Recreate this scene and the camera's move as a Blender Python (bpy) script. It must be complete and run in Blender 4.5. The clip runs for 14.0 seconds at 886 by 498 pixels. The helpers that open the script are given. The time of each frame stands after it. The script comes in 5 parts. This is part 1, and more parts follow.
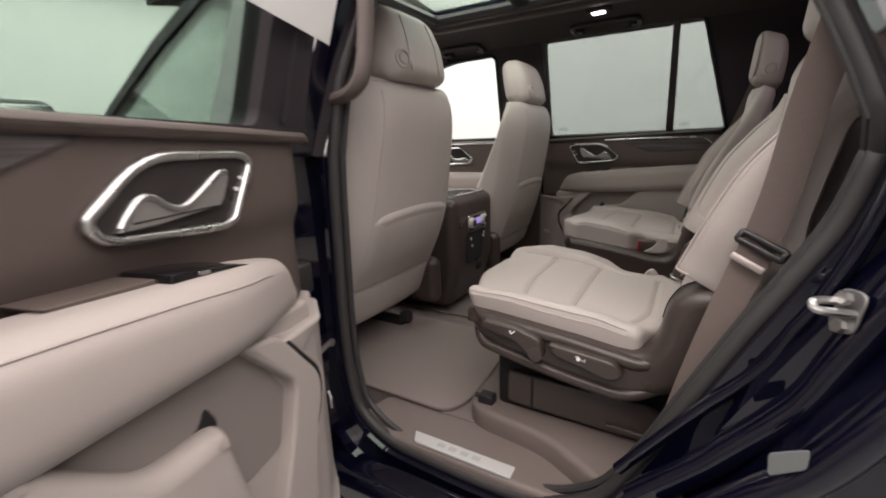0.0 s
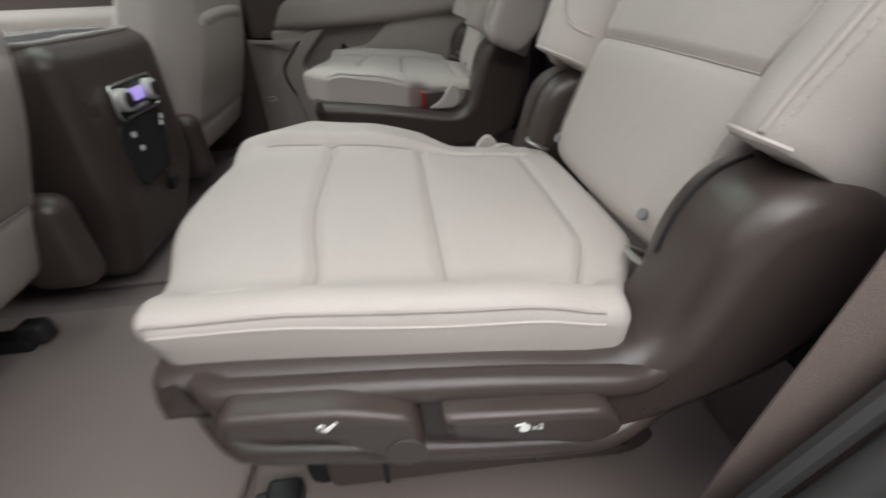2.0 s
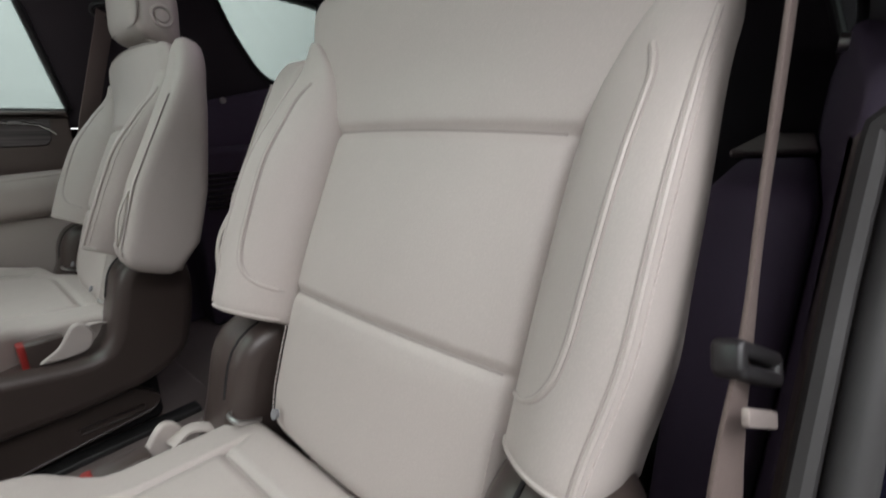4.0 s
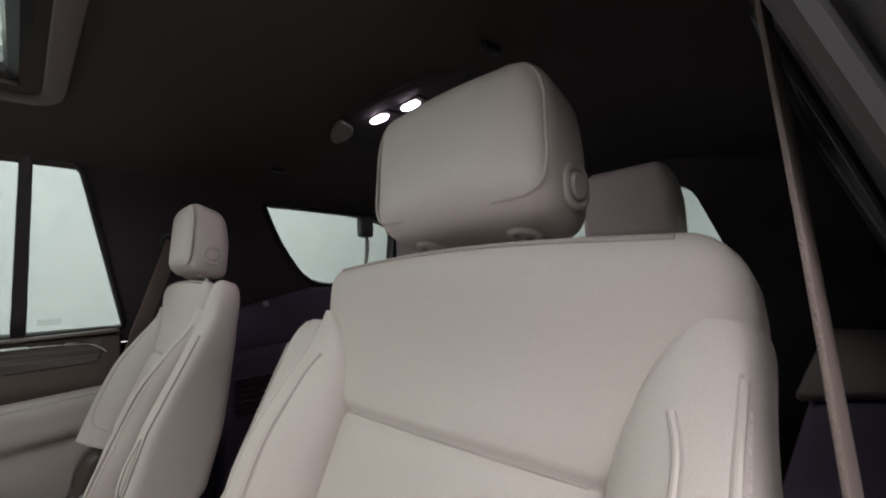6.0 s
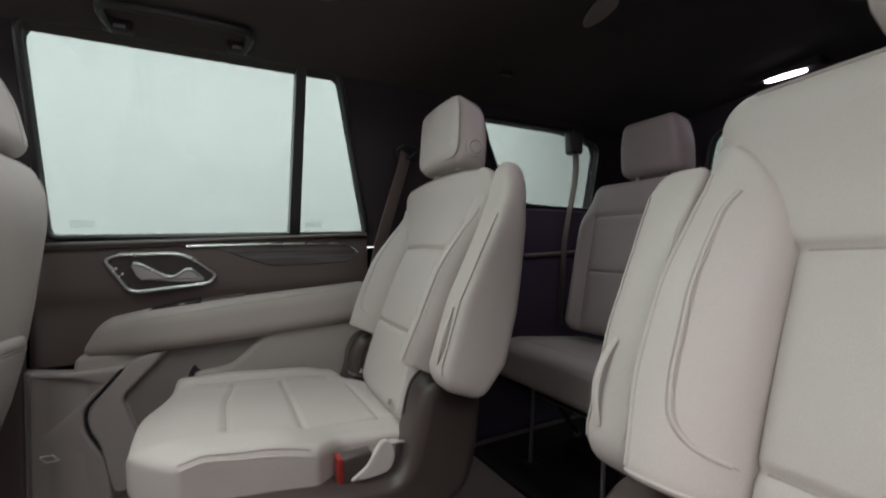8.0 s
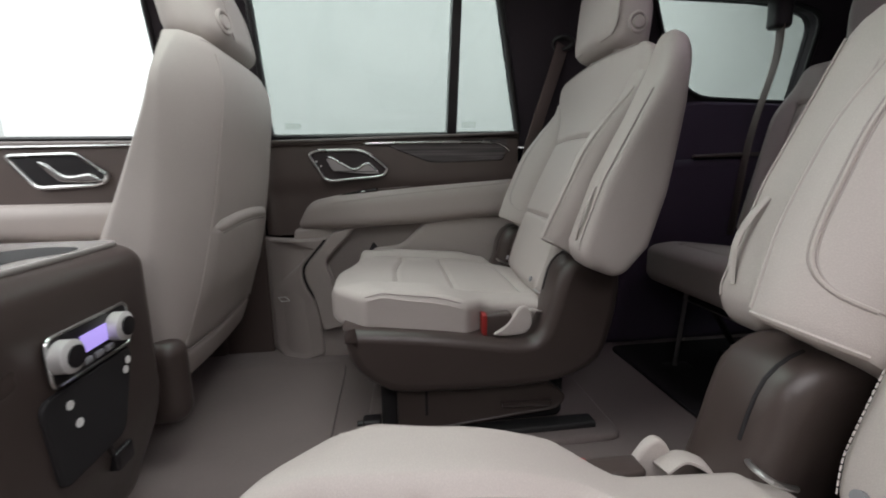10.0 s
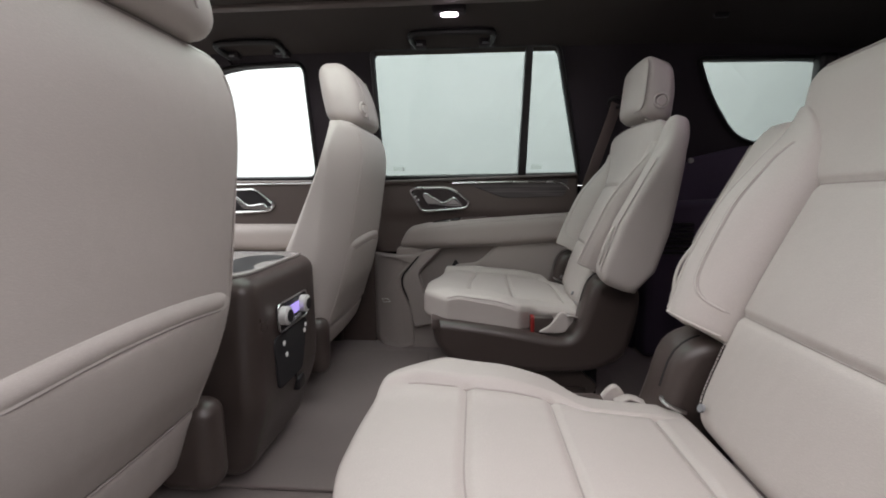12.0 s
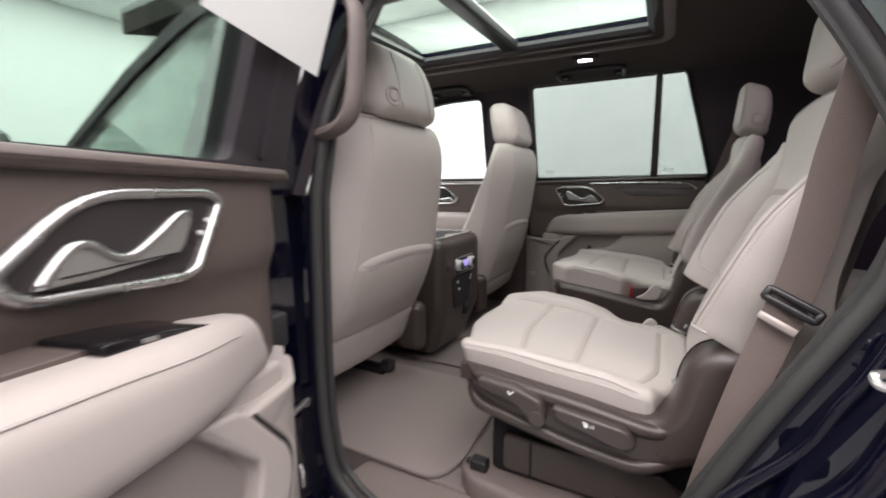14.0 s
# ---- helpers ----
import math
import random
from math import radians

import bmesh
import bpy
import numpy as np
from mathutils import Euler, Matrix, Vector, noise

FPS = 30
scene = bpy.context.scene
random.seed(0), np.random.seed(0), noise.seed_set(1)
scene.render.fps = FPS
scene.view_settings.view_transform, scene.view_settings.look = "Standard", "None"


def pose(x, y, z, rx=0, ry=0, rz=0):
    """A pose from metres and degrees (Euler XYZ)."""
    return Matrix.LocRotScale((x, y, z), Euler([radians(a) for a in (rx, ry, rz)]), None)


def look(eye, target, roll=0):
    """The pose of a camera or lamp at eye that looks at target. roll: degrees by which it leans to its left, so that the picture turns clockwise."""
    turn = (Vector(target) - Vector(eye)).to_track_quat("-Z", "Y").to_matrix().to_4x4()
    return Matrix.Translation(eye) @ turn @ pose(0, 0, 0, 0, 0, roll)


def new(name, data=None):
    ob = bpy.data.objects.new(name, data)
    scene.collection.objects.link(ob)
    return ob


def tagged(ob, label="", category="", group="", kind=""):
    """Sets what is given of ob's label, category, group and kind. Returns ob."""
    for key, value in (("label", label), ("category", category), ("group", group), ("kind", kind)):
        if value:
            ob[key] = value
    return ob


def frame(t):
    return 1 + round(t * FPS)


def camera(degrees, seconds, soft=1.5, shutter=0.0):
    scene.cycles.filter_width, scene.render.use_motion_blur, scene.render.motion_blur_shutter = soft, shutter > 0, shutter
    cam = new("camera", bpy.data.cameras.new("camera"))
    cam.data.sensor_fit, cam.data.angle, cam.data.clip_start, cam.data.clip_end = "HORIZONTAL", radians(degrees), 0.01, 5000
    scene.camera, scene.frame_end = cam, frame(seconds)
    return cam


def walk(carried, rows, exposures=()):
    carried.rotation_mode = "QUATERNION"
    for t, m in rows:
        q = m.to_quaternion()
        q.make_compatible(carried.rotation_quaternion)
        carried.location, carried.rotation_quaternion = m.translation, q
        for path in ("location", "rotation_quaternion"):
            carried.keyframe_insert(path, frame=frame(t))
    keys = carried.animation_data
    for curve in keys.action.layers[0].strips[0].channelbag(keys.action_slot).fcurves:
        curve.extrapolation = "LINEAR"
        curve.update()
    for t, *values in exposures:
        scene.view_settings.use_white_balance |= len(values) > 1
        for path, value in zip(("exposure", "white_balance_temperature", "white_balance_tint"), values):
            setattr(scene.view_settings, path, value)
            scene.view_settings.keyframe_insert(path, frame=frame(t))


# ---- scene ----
cam = camera(92.5, 14.0, soft=1.8, shutter=0.4)
PATH = [
    (0, (0.097, -1.534, 1.317), (-0.899, 0.133, 0.835), -1.8),
    (0.5, (0.001, -1.354, 1.278), (-0.817, 0.368, 0.671), -2.1),
    (1, (-0.076, -1.179, 1.233), (-0.674, 0.56, 0.446), -2.4),
    (1.5, (-0.173, -1.045, 1.197), (-0.338, 0.686, 0.209), -1.2),
    (2, (-0.139, -0.943, 1.18), (0.018, 0.738, 0.108), -2.4),
    (2.5, (-0.074, -0.866, 1.169), (0.514, 0.699, 0.072), -1.9),
    (3, (-0.079, -0.796, 1.185), (0.908, 0.621, 0.177), -1.5),
    (3.5, (-0.107, -0.777, 1.25), (1.178, 0.523, 0.44), -0.8),
    (4, (-0.109, -0.773, 1.296), (1.375, 0.451, 0.748), -0.2),
    (4.2, (-0.109, -0.775, 1.314), (1.413, 0.431, 0.836), 0.2),
    (6.3, (-0.038, -0.766, 1.442), (1.318, 0.68, 1.705), -1.7),
    (6.5, (-0.05, -0.74, 1.446), (1.243, 0.755, 1.748), -1.8),
    (7, (-0.158, -0.615, 1.433), (0.991, 0.991, 1.747), -2.2),
    (7.5, (-0.224, -0.545, 1.351), (0.797, 1.165, 1.538), -1.6),
    (8, (-0.247, -0.518, 1.301), (0.692, 1.248, 1.283), -1.0),
    (8.5, (-0.265, -0.508, 1.259), (0.584, 1.29, 1.043), -0.1),
    (9, (-0.279, -0.518, 1.225), (0.411, 1.323, 0.859), 0.3),
    (9.2, (-0.281, -0.524, 1.215), (0.328, 1.339, 0.821), 0.2),
    (11.3, (-0.188, -0.799, 1.268), (-0.342, 1.172, 0.968), -0.9),
    (11.5, (-0.196, -0.834, 1.274), (-0.354, 1.138, 0.975), -0.7),
    (12, (-0.229, -0.941, 1.287), (-0.377, 1.034, 1.006), -0.3),
    (12.5, (-0.196, -1.028, 1.297), (-0.44, 0.939, 1.028), -0.3),
    (13, (-0.101, -1.129, 1.308), (-0.486, 0.814, 1.029), -0.3),
    (13.5, (-0.041, -1.288, 1.313), (-0.652, 0.594, 1.026), -0.2),
    (14, (0.034, -1.477, 1.322), (-0.89, 0.269, 1.01), -0.4),
]
walk(cam, [(t, look(eye, target, roll)) for t, eye, target, roll in PATH],
     exposures=[(0.0, -0.09, 6950, 16.5), (0.5, 0.07, 6750, 13), (1.0, 0.09, 6550, 10.5), (1.5, 0.17, 6430, 9.5), (2.0, 0.17, 6350, 8), (2.5, 0.19, 6300, 11), (4.0, 0.25, 6300, 10), (6.5, 0.37, 6500, 14), (7.3, 0.45, 6450, 12.5),
                (8.1, 0.32, 6350, 11), (8.5, 0.33, 6350, 11), (11.5, 0.28, 6400, 15), (13.0, 0.30, 6400, 12), (13.5, 0.39, 6550, 11.5), (14.0, 0.41, 6550, 14.5)])

# ---- light: a white photo booth with a large soft ceiling panel ----
scene.view_settings.exposure = 0.0
world = bpy.data.worlds.new("world")
scene.world = world
world.use_nodes = True
world.node_tree.nodes["Background"].inputs[0].default_value = (1.0, 1.0, 1.0, 1)
world.node_tree.nodes["Background"].inputs[1].default_value = 0.3


def area_lamp(name, m, sx, sy, watts, colour):
    data = bpy.data.lights.new(name, "AREA")
    data.shape, data.size, data.size_y, data.energy, data.color = "RECTANGLE", sx, sy, watts, colour
    ob = new(name, data)
    ob.matrix_world = m
    return ob


area_lamp("booth_light", pose(-1.6, 0.12, 3.59), 10.0, 6.95, 1010, (1.0, 0.975, 0.975))
# added fill strip, no real fitting: brightens the near cushion, sill and paint
area_lamp("near_side_fill", pose(-0.6, -3.3, 3.5, 38, 0, 0), 7.0, 0.8, 130, (1.0, 0.96, 0.95))


def spot_lamp(x, y, z, watts):
    data = bpy.data.lights.new("dome_light", "AREA")
    data.shape, data.size, data.size_y, data.energy, data.color = "RECTANGLE", 0.05, 0.03, watts, (1.0, 0.80, 0.96)
    ob = new("dome_light", data)
    ob.matrix_world = pose(x, y, z)


spot_lamp(-0.31, 0.445, 1.795, 0.1)
spot_lamp(0.583, -0.064, 1.835, 0.2)
spot_lamp(0.575, 0.043, 1.835, 0.2)
spot_lamp(1.285, 0.13, 1.785, 0.08)

# ---- materials ----
def material(name, colour, rough, metal=0.0, grain=0.0, scale=400.0, bump=0.0, blotch=0.06, coat=0.0, voronoi=False, spec=0.5, sheen=0.0, soft=0.0):
    m = bpy.data.materials.new(name)
    m.use_nodes = True
    t = m.node_tree
    b = t.nodes["Principled BSDF"]
    b.inputs["Roughness"].default_value, b.inputs["Metallic"].default_value = rough, metal
    b.inputs["Coat Weight"].default_value, b.inputs["Coat Roughness"].default_value = coat, 0.04
    b.inputs["Specular IOR Level"].default_value, b.inputs["Sheen Weight"].default_value = spec, sheen
    co = t.nodes.new("ShaderNodeTexCoord")
    fine = t.nodes.new("ShaderNodeTexVoronoi" if voronoi else "ShaderNodeTexNoise")
    fine.inputs["Scale"].default_value = scale
    t.links.new(co.outputs["Object"], fine.inputs["Vector"])
    big = t.nodes.new("ShaderNodeTexNoise")
    big.inputs["Scale"].default_value, big.inputs["Detail"].default_value = 5.0, 4.0
    t.links.new(co.outputs["Object"], big.inputs["Vector"])
    lo, hi = [max(0, c * (1 - blotch)) for c in colour], [min(1, c * (1 + blotch)) for c in colour]
    mix = t.nodes.new("ShaderNodeMix")
    mix.data_type = "RGBA"
    mix.inputs["A"].default_value, mix.inputs["B"].default_value = (*lo, 1), (*hi, 1)
    t.links.new(big.outputs["Fac"], mix.inputs["Factor"])
    out = mix.outputs["Result"]
    if grain:
        dark = t.nodes.new("ShaderNodeMix")
        dark.data_type, dark.blend_type = "RGBA", "MULTIPLY"
        ramp = t.nodes.new("ShaderNodeMapRange")
        ramp.inputs["To Min"].default_value, ramp.inputs["To Max"].default_value = 1 - grain, 1 + grain * 0.3
        t.links.new(fine.outputs[0], ramp.inputs["Value"])
        dark.inputs["Factor"].default_value = 1.0
        t.links.new(out, dark.inputs["A"])
        t.links.new(ramp.outputs["Result"], dark.inputs["B"])
        out = dark.outputs["Result"]
    t.links.new(out, b.inputs["Base Color"])
    rr = t.nodes.new("ShaderNodeMapRange")
    rr.inputs["To Min"].default_value, rr.inputs["To Max"].default_value = max(0.02, rough - 0.06), min(1, rough + 0.06)
    t.links.new(big.outputs["Fac"], rr.inputs["Value"])
    t.links.new(rr.outputs["Result"], b.inputs["Roughness"])
    if bump:
        bn = t.nodes.new("ShaderNodeBump")
        bn.inputs["Strength"].default_value, bn.inputs["Distance"].default_value = bump, 0.001
        t.links.new(fine.outputs[0], bn.inputs["Height"])
        t.links.new(bn.outputs["Normal"], b.inputs["Normal"])
        if soft:  # slow waves of stretched cover under the grain
            wav, wb = t.nodes.new("ShaderNodeTexNoise"), t.nodes.new("ShaderNodeBump")
            wav.inputs["Scale"].default_value, wav.inputs["Detail"].default_value = 16.0, 2.0
            wb.inputs["Strength"].default_value, wb.inputs["Distance"].default_value = soft, 0.006
            t.links.new(co.outputs["Object"], wav.inputs["Vector"])
            t.links.new(wav.outputs["Fac"], wb.inputs["Height"])
            t.links.new(wb.outputs["Normal"], bn.inputs["Normal"])
    return m


def glass_material(name, tint, gloss):
    m = bpy.data.materials.new(name)
    m.use_nodes = True
    t = m.node_tree
    t.nodes.remove(t.nodes["Principled BSDF"])
    clear, shine = t.nodes.new("ShaderNodeBsdfTransparent"), t.nodes.new("ShaderNodeBsdfGlossy")
    clear.inputs["Color"].default_value, shine.inputs["Roughness"].default_value = (*tint, 1), 0.02
    face, mix = t.nodes.new("ShaderNodeLayerWeight"), t.nodes.new("ShaderNodeMixShader")
    power, gain = t.nodes.new("ShaderNodeMath"), t.nodes.new("ShaderNodeMath")
    power.operation, gain.operation = "POWER", "MULTIPLY_ADD"
    power.inputs[1].default_value, gain.inputs[1].default_value, gain.inputs[2].default_value = 5.0, 0.6, gloss
    t.links.new(face.outputs["Facing"], power.inputs[0])
    t.links.new(power.outputs[0], gain.inputs[0])
    t.links.new(gain.outputs[0], mix.inputs[0])
    t.links.new(clear.outputs[0], mix.inputs[1])
    t.links.new(shine.outputs[0], mix.inputs[2])
    t.links.new(mix.outputs[0], t.nodes["Material Output"].inputs["Surface"])
    return m


def glow_material(name, colour, strength):
    m = bpy.data.materials.new(name)
    m.use_nodes = True
    b = m.node_tree.nodes["Principled BSDF"]
    b.inputs["Base Color"].default_value = (*colour, 1)
    b.inputs["Emission Color"].default_value, b.inputs["Emission Strength"].default_value = (*colour, 1), strength
    return m


def streak_material(name, colour, rough, squeeze, depth):
    """Grain drawn out along the level: fine in height, long sideways."""
    m = material(name, colour, rough, blotch=0.1)
    t = m.node_tree
    b = t.nodes["Principled BSDF"]
    base = b.inputs["Base Color"].links[0].from_socket
    co, mp, no = t.nodes.new("ShaderNodeTexCoord"), t.nodes.new("ShaderNodeMapping"), t.nodes.new("ShaderNodeTexNoise")
    mp.inputs["Scale"].default_value = squeeze
    no.inputs["Scale"].default_value, no.inputs["Detail"].default_value = 1.0, 6.0
    t.links.new(co.outputs["Object"], mp.inputs["Vector"])
    t.links.new(mp.outputs["Vector"], no.inputs["Vector"])
    rng, mul = t.nodes.new("ShaderNodeMapRange"), t.nodes.new("ShaderNodeMix")
    rng.inputs["From Min"].default_value, rng.inputs["From Max"].default_value = 0.35, 0.65
    rng.inputs["To Min"].default_value, rng.inputs["To Max"].default_value = 1 - depth, 1 + depth
    mul.data_type, mul.blend_type = "RGBA", "MULTIPLY"
    mul.inputs["Factor"].default_value = 1.0
    t.links.new(no.outputs["Fac"], rng.inputs["Value"])
    t.links.new(base, mul.inputs["A"])
    t.links.new(rng.outputs["Result"], mul.inputs["B"])
    t.links.new(mul.outputs["Result"], b.inputs["Base Color"])
    return m


WOOD = streak_material("dark_grey_wood_trim", (0.062, 0.054, 0.054), 0.42, (5, 5, 140), 0.55)
LEATHER = material("beige_leather", (0.445, 0.404, 0.376), 0.52, grain=0.08, scale=720, bump=0.13, blotch=0.055, voronoi=True, soft=0.34)
LEATHER_SEAM = material("seam_leather", (0.33, 0.295, 0.275), 0.6, blotch=0.05)
STITCH = material("stitch_thread", (0.52, 0.47, 0.445), 0.7)
BEIGE = material("beige_soft_plastic", (0.345, 0.305, 0.284), 0.55, grain=0.08, scale=900, bump=0.12, blotch=0.03, voronoi=True)
# console brown made paler: reflected window light is put into the colour
DECK = material("sheen_pale_deck", (0.20, 0.185, 0.172), 0.22, blotch=0.04)
PIPING = material("dark_piping", (0.36, 0.32, 0.30), 0.6, blotch=0.05)
SILL = material("brown_sill_plastic", (0.178, 0.145, 0.132), 0.5, grain=0.12, scale=900, bump=0.15, blotch=0.07, voronoi=True)
BROWN = material("brown_plastic", (0.053, 0.0405, 0.036), 0.30, grain=0.12, scale=1100, bump=0.15, blotch=0.06, voronoi=True)
BROWN_SOFT = material("brown_soft_trim", (0.082, 0.062, 0.055), 0.5, grain=0.10, scale=800, bump=0.12, blotch=0.04, voronoi=True)
CARPET = material("brown_carpet", (0.205, 0.170, 0.160), 0.95, grain=0.35, scale=650, bump=0.7, blotch=0.14, spec=0.1, sheen=0.2)
MAT = material("mat_carpet", (0.250, 0.207, 0.192), 0.95, grain=0.30, scale=750, bump=0.6, blotch=0.10, spec=0.1, sheen=0.2)
HEADLINER = material("charcoal_headliner", (0.066, 0.058, 0.055), 0.95, grain=0.25, scale=900, bump=0.3, blotch=0.08, spec=0.15)
PILLAR = material("charcoal_trim", (0.034, 0.028, 0.033), 0.7, grain=0.15, scale=800, bump=0.2, blotch=0.06, spec=0.3)
PILLAR_TAUPE = material("taupe_trim", (0.12, 0.095, 0.088), 0.6, grain=0.1, scale=900, bump=0.15)
BLACK = material("black_plastic", (0.012, 0.011, 0.012), 0.35, blotch=0.1)
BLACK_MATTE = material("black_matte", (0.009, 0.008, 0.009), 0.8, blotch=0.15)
RUBBER = material("grey_rubber", (0.032, 0.031, 0.031), 0.55, grain=0.1, scale=500, bump=0.1)
NICKEL = material("satin_nickel", (0.46, 0.45, 0.44), 0.34, metal=0.85, blotch=0.05)
PAINT = material("navy_paint", (0.0018, 0.002, 0.008), 0.05, coat=1.0, blotch=0.1, spec=0.2)
CHROME = material("satin_chrome", (0.58, 0.575, 0.57), 0.27, metal=1.0, blotch=0.03)
# dark cargo trim; the violet glow of the lamps is mixed into its colour
VIOLET_LIT = material("violet_lit_cargo_trim", (0.094, 0.075, 0.113), 0.75, grain=0.15, scale=700, bump=0.2, blotch=0.08, spec=0.25)
BRUSHED = material("brushed_steel", (0.62, 0.615, 0.60), 0.42, metal=0.25, grain=0.12, scale=220, blotch=0.05)
BADGE = material("faint_badge_metal", (0.47, 0.465, 0.46), 0.45, metal=0.25)
STEEL = material("zinc_steel", (0.55, 0.54, 0.53), 0.35, metal=1.0, blotch=0.12)
DARK_METAL = material("dark_metal", (0.05, 0.05, 0.05), 0.5, metal=0.6, blotch=0.2)
WEBBING = material("taupe_belt_webbing", (0.140, 0.107, 0.096), 0.7, grain=0.28, scale=900, bump=0.5, blotch=0.05, voronoi=True)
RED = material("red_plastic", (0.240, 0.018, 0.015), 0.4)
WHITE_MARK = material("white_print", (0.8, 0.8, 0.78), 0.5)
GREY_BUTTON = material("grey_button", (0.20, 0.20, 0.21), 0.5)
GLOSS_BLACK = material("gloss_black", (0.008, 0.007, 0.008), 0.10, blotch=0.05)
STICKER = material("grey_sticker", (0.13, 0.14, 0.138), 0.5, blotch=0.05)
PAPER = material("white_paper", (0.82, 0.82, 0.80), 0.8, blotch=0.02)
TAUPE = material("taupe_soft_plastic", (0.205, 0.176, 0.164), 0.6, grain=0.08, scale=900, bump=0.12, blotch=0.04, voronoi=True)
WALL = material("white_booth_wall", (0.86, 0.87, 0.86), 0.9, blotch=0.02, spec=0.1)
# for the unseen near wall: grey chosen to limit bounced light and paint reflections
BOOTH_DARK = material("dimmed_booth_wall", (0.22, 0.22, 0.22), 0.9, blotch=0.05, spec=0.1)
BOOTH_FLOOR = material("grey_booth_floor", (0.24, 0.245, 0.24), 0.5, blotch=0.12)
PRIVACY = glass_material("privacy_glass", (0.475, 0.515, 0.50), 0.025)
DOOR_GLASS = glass_material("green_privacy_glass", (0.50, 0.58, 0.535), 0.025)
RECESS = material("satin_handle_recess", (0.050, 0.043, 0.043), 0.28, metal=0.5, blotch=0.15)
CLEAR = glass_material("clear_glass", (0.78, 0.815, 0.80), 0.025)
ROOF_GLASS = glass_material("roof_glass", (0.69, 0.77, 0.72), 0.025)
LAMP = glow_material("lamp_glow", (1.0, 0.84, 0.97), 16.0)
DISPLAY = glow_material("display_glow", (0.46, 0.36, 0.9), 0.5)
GREEN_LED = glow_material("green_led", (0.1, 1.0, 0.4), 3.0)
from mathutils.geometry import tessellate_polygon as tessellate

# ---- mesh tools ----
def mesh(name, verts, faces, mat, sharp=40):
    me = bpy.data.meshes.new(name)
    me.from_pydata([tuple(map(float, v)) for v in verts], [], [tuple(map(int, q)) for q in faces])
    me.polygons.foreach_set("use_smooth", [True] * len(me.polygons))
    me.update()
    me.set_sharp_from_angle(angle=radians(sharp))
    me.materials.append(mat)
    return me


def part(name, shape, mat, parent=None, label="", sharp=40):
    """One mesh object from (verts, faces), under a thing or a part."""
    ob = new(name, mesh(name, shape[0], shape[1], mat, sharp))
    if parent is not None:
        ob.parent = parent
    if label:
        ob["label"] = label
    return ob


def thing(name, label, category, group="", kind=""):
    return tagged(new(name), label, category, group, kind)


def join(*shapes):
    verts, faces, n = [], [], 0
    for v, f in shapes:
        verts.extend(map(tuple, v))
        faces.extend(tuple(i + n for i in q) for q in f)
        n += len(v)
    return np.array(verts, float), faces


def moved(shape, x=0.0, y=0.0, z=0.0):
    return np.array(shape[0], float) + (x, y, z), shape[1]


def turned(shape, m):
    v = np.array(shape[0], float)
    r = np.array(m)
    return v @ r[:3, :3].T + r[:3, 3], shape[1]


def sstep(a, lo, hi):
    t = np.clip((a - lo) / (hi - lo), 0, 1)
    return t * t * (3 - 2 * t)


def groove(a, at, w=0.006):
    return np.exp(-(((a - at) / w) ** 2))


def ticks(h, r, step, seams=()):
    """Places of the grid lines of a rounded box along one axis."""
    inner = h - r
    out = [s * (inner + r * math.tan(radians(45 * k / 3))) for k in range(4) for s in (-1, 1)]
    n = max(1, int(round(2 * inner / step)))
    out += list(np.linspace(-inner, inner, n + 1))
    for s in seams:
        out += [s - 0.012, s - 0.006, s - 0.003, s, s + 0.003, s + 0.006, s + 0.012]
    out = sorted(v for v in out if -h - 1e-9 <= v <= h + 1e-9)
    keep = [out[0]]
    for v in out[1:]:
        if v - keep[-1] > 0.0015:
            keep.append(v)
    keep[-1] = h
    return np.array(keep)


def rbox(hx, hy, hz, r, step=0.03, sx=(), sy=(), sz=()):
    """A box with rounded edges, centred, as a fine grid that can be bent."""
    h = np.array([hx, hy, hz])
    r = min(r, hx * 0.98, hy * 0.98, hz * 0.98)
    ax = [ticks(hx, r, step, sx), ticks(hy, r, step, sy), ticks(hz, r, step, sz)]
    index, verts, faces = {}, [], []

    def at(p):
        key = tuple(np.round(p, 6))
        if key not in index:
            index[key] = len(verts)
            verts.append(p)
        return index[key]

    for axis in range(3):
        u, v = (axis + 1) % 3, (axis + 2) % 3
        for side in (-1, 1):
            ids = np.zeros((len(ax[u]), len(ax[v])), int)
            for i, a in enumerate(ax[u]):
                for j, b in enumerate(ax[v]):
                    p = [0.0, 0.0, 0.0]
                    p[axis], p[u], p[v] = side * h[axis], a, b
                    ids[i, j] = at(p)
            for i in range(len(ax[u]) - 1):
                for j in range(len(ax[v]) - 1):
                    q = (ids[i, j], ids[i + 1, j], ids[i + 1, j + 1], ids[i, j + 1])
                    faces.append(q if side > 0 else q[::-1])
    p = np.array(verts)
    core = np.clip(p, -(h - r), h - r)
    d = p - core
    return core + r * d / np.maximum(np.linalg.norm(d, axis=1, keepdims=True), 1e-9), faces


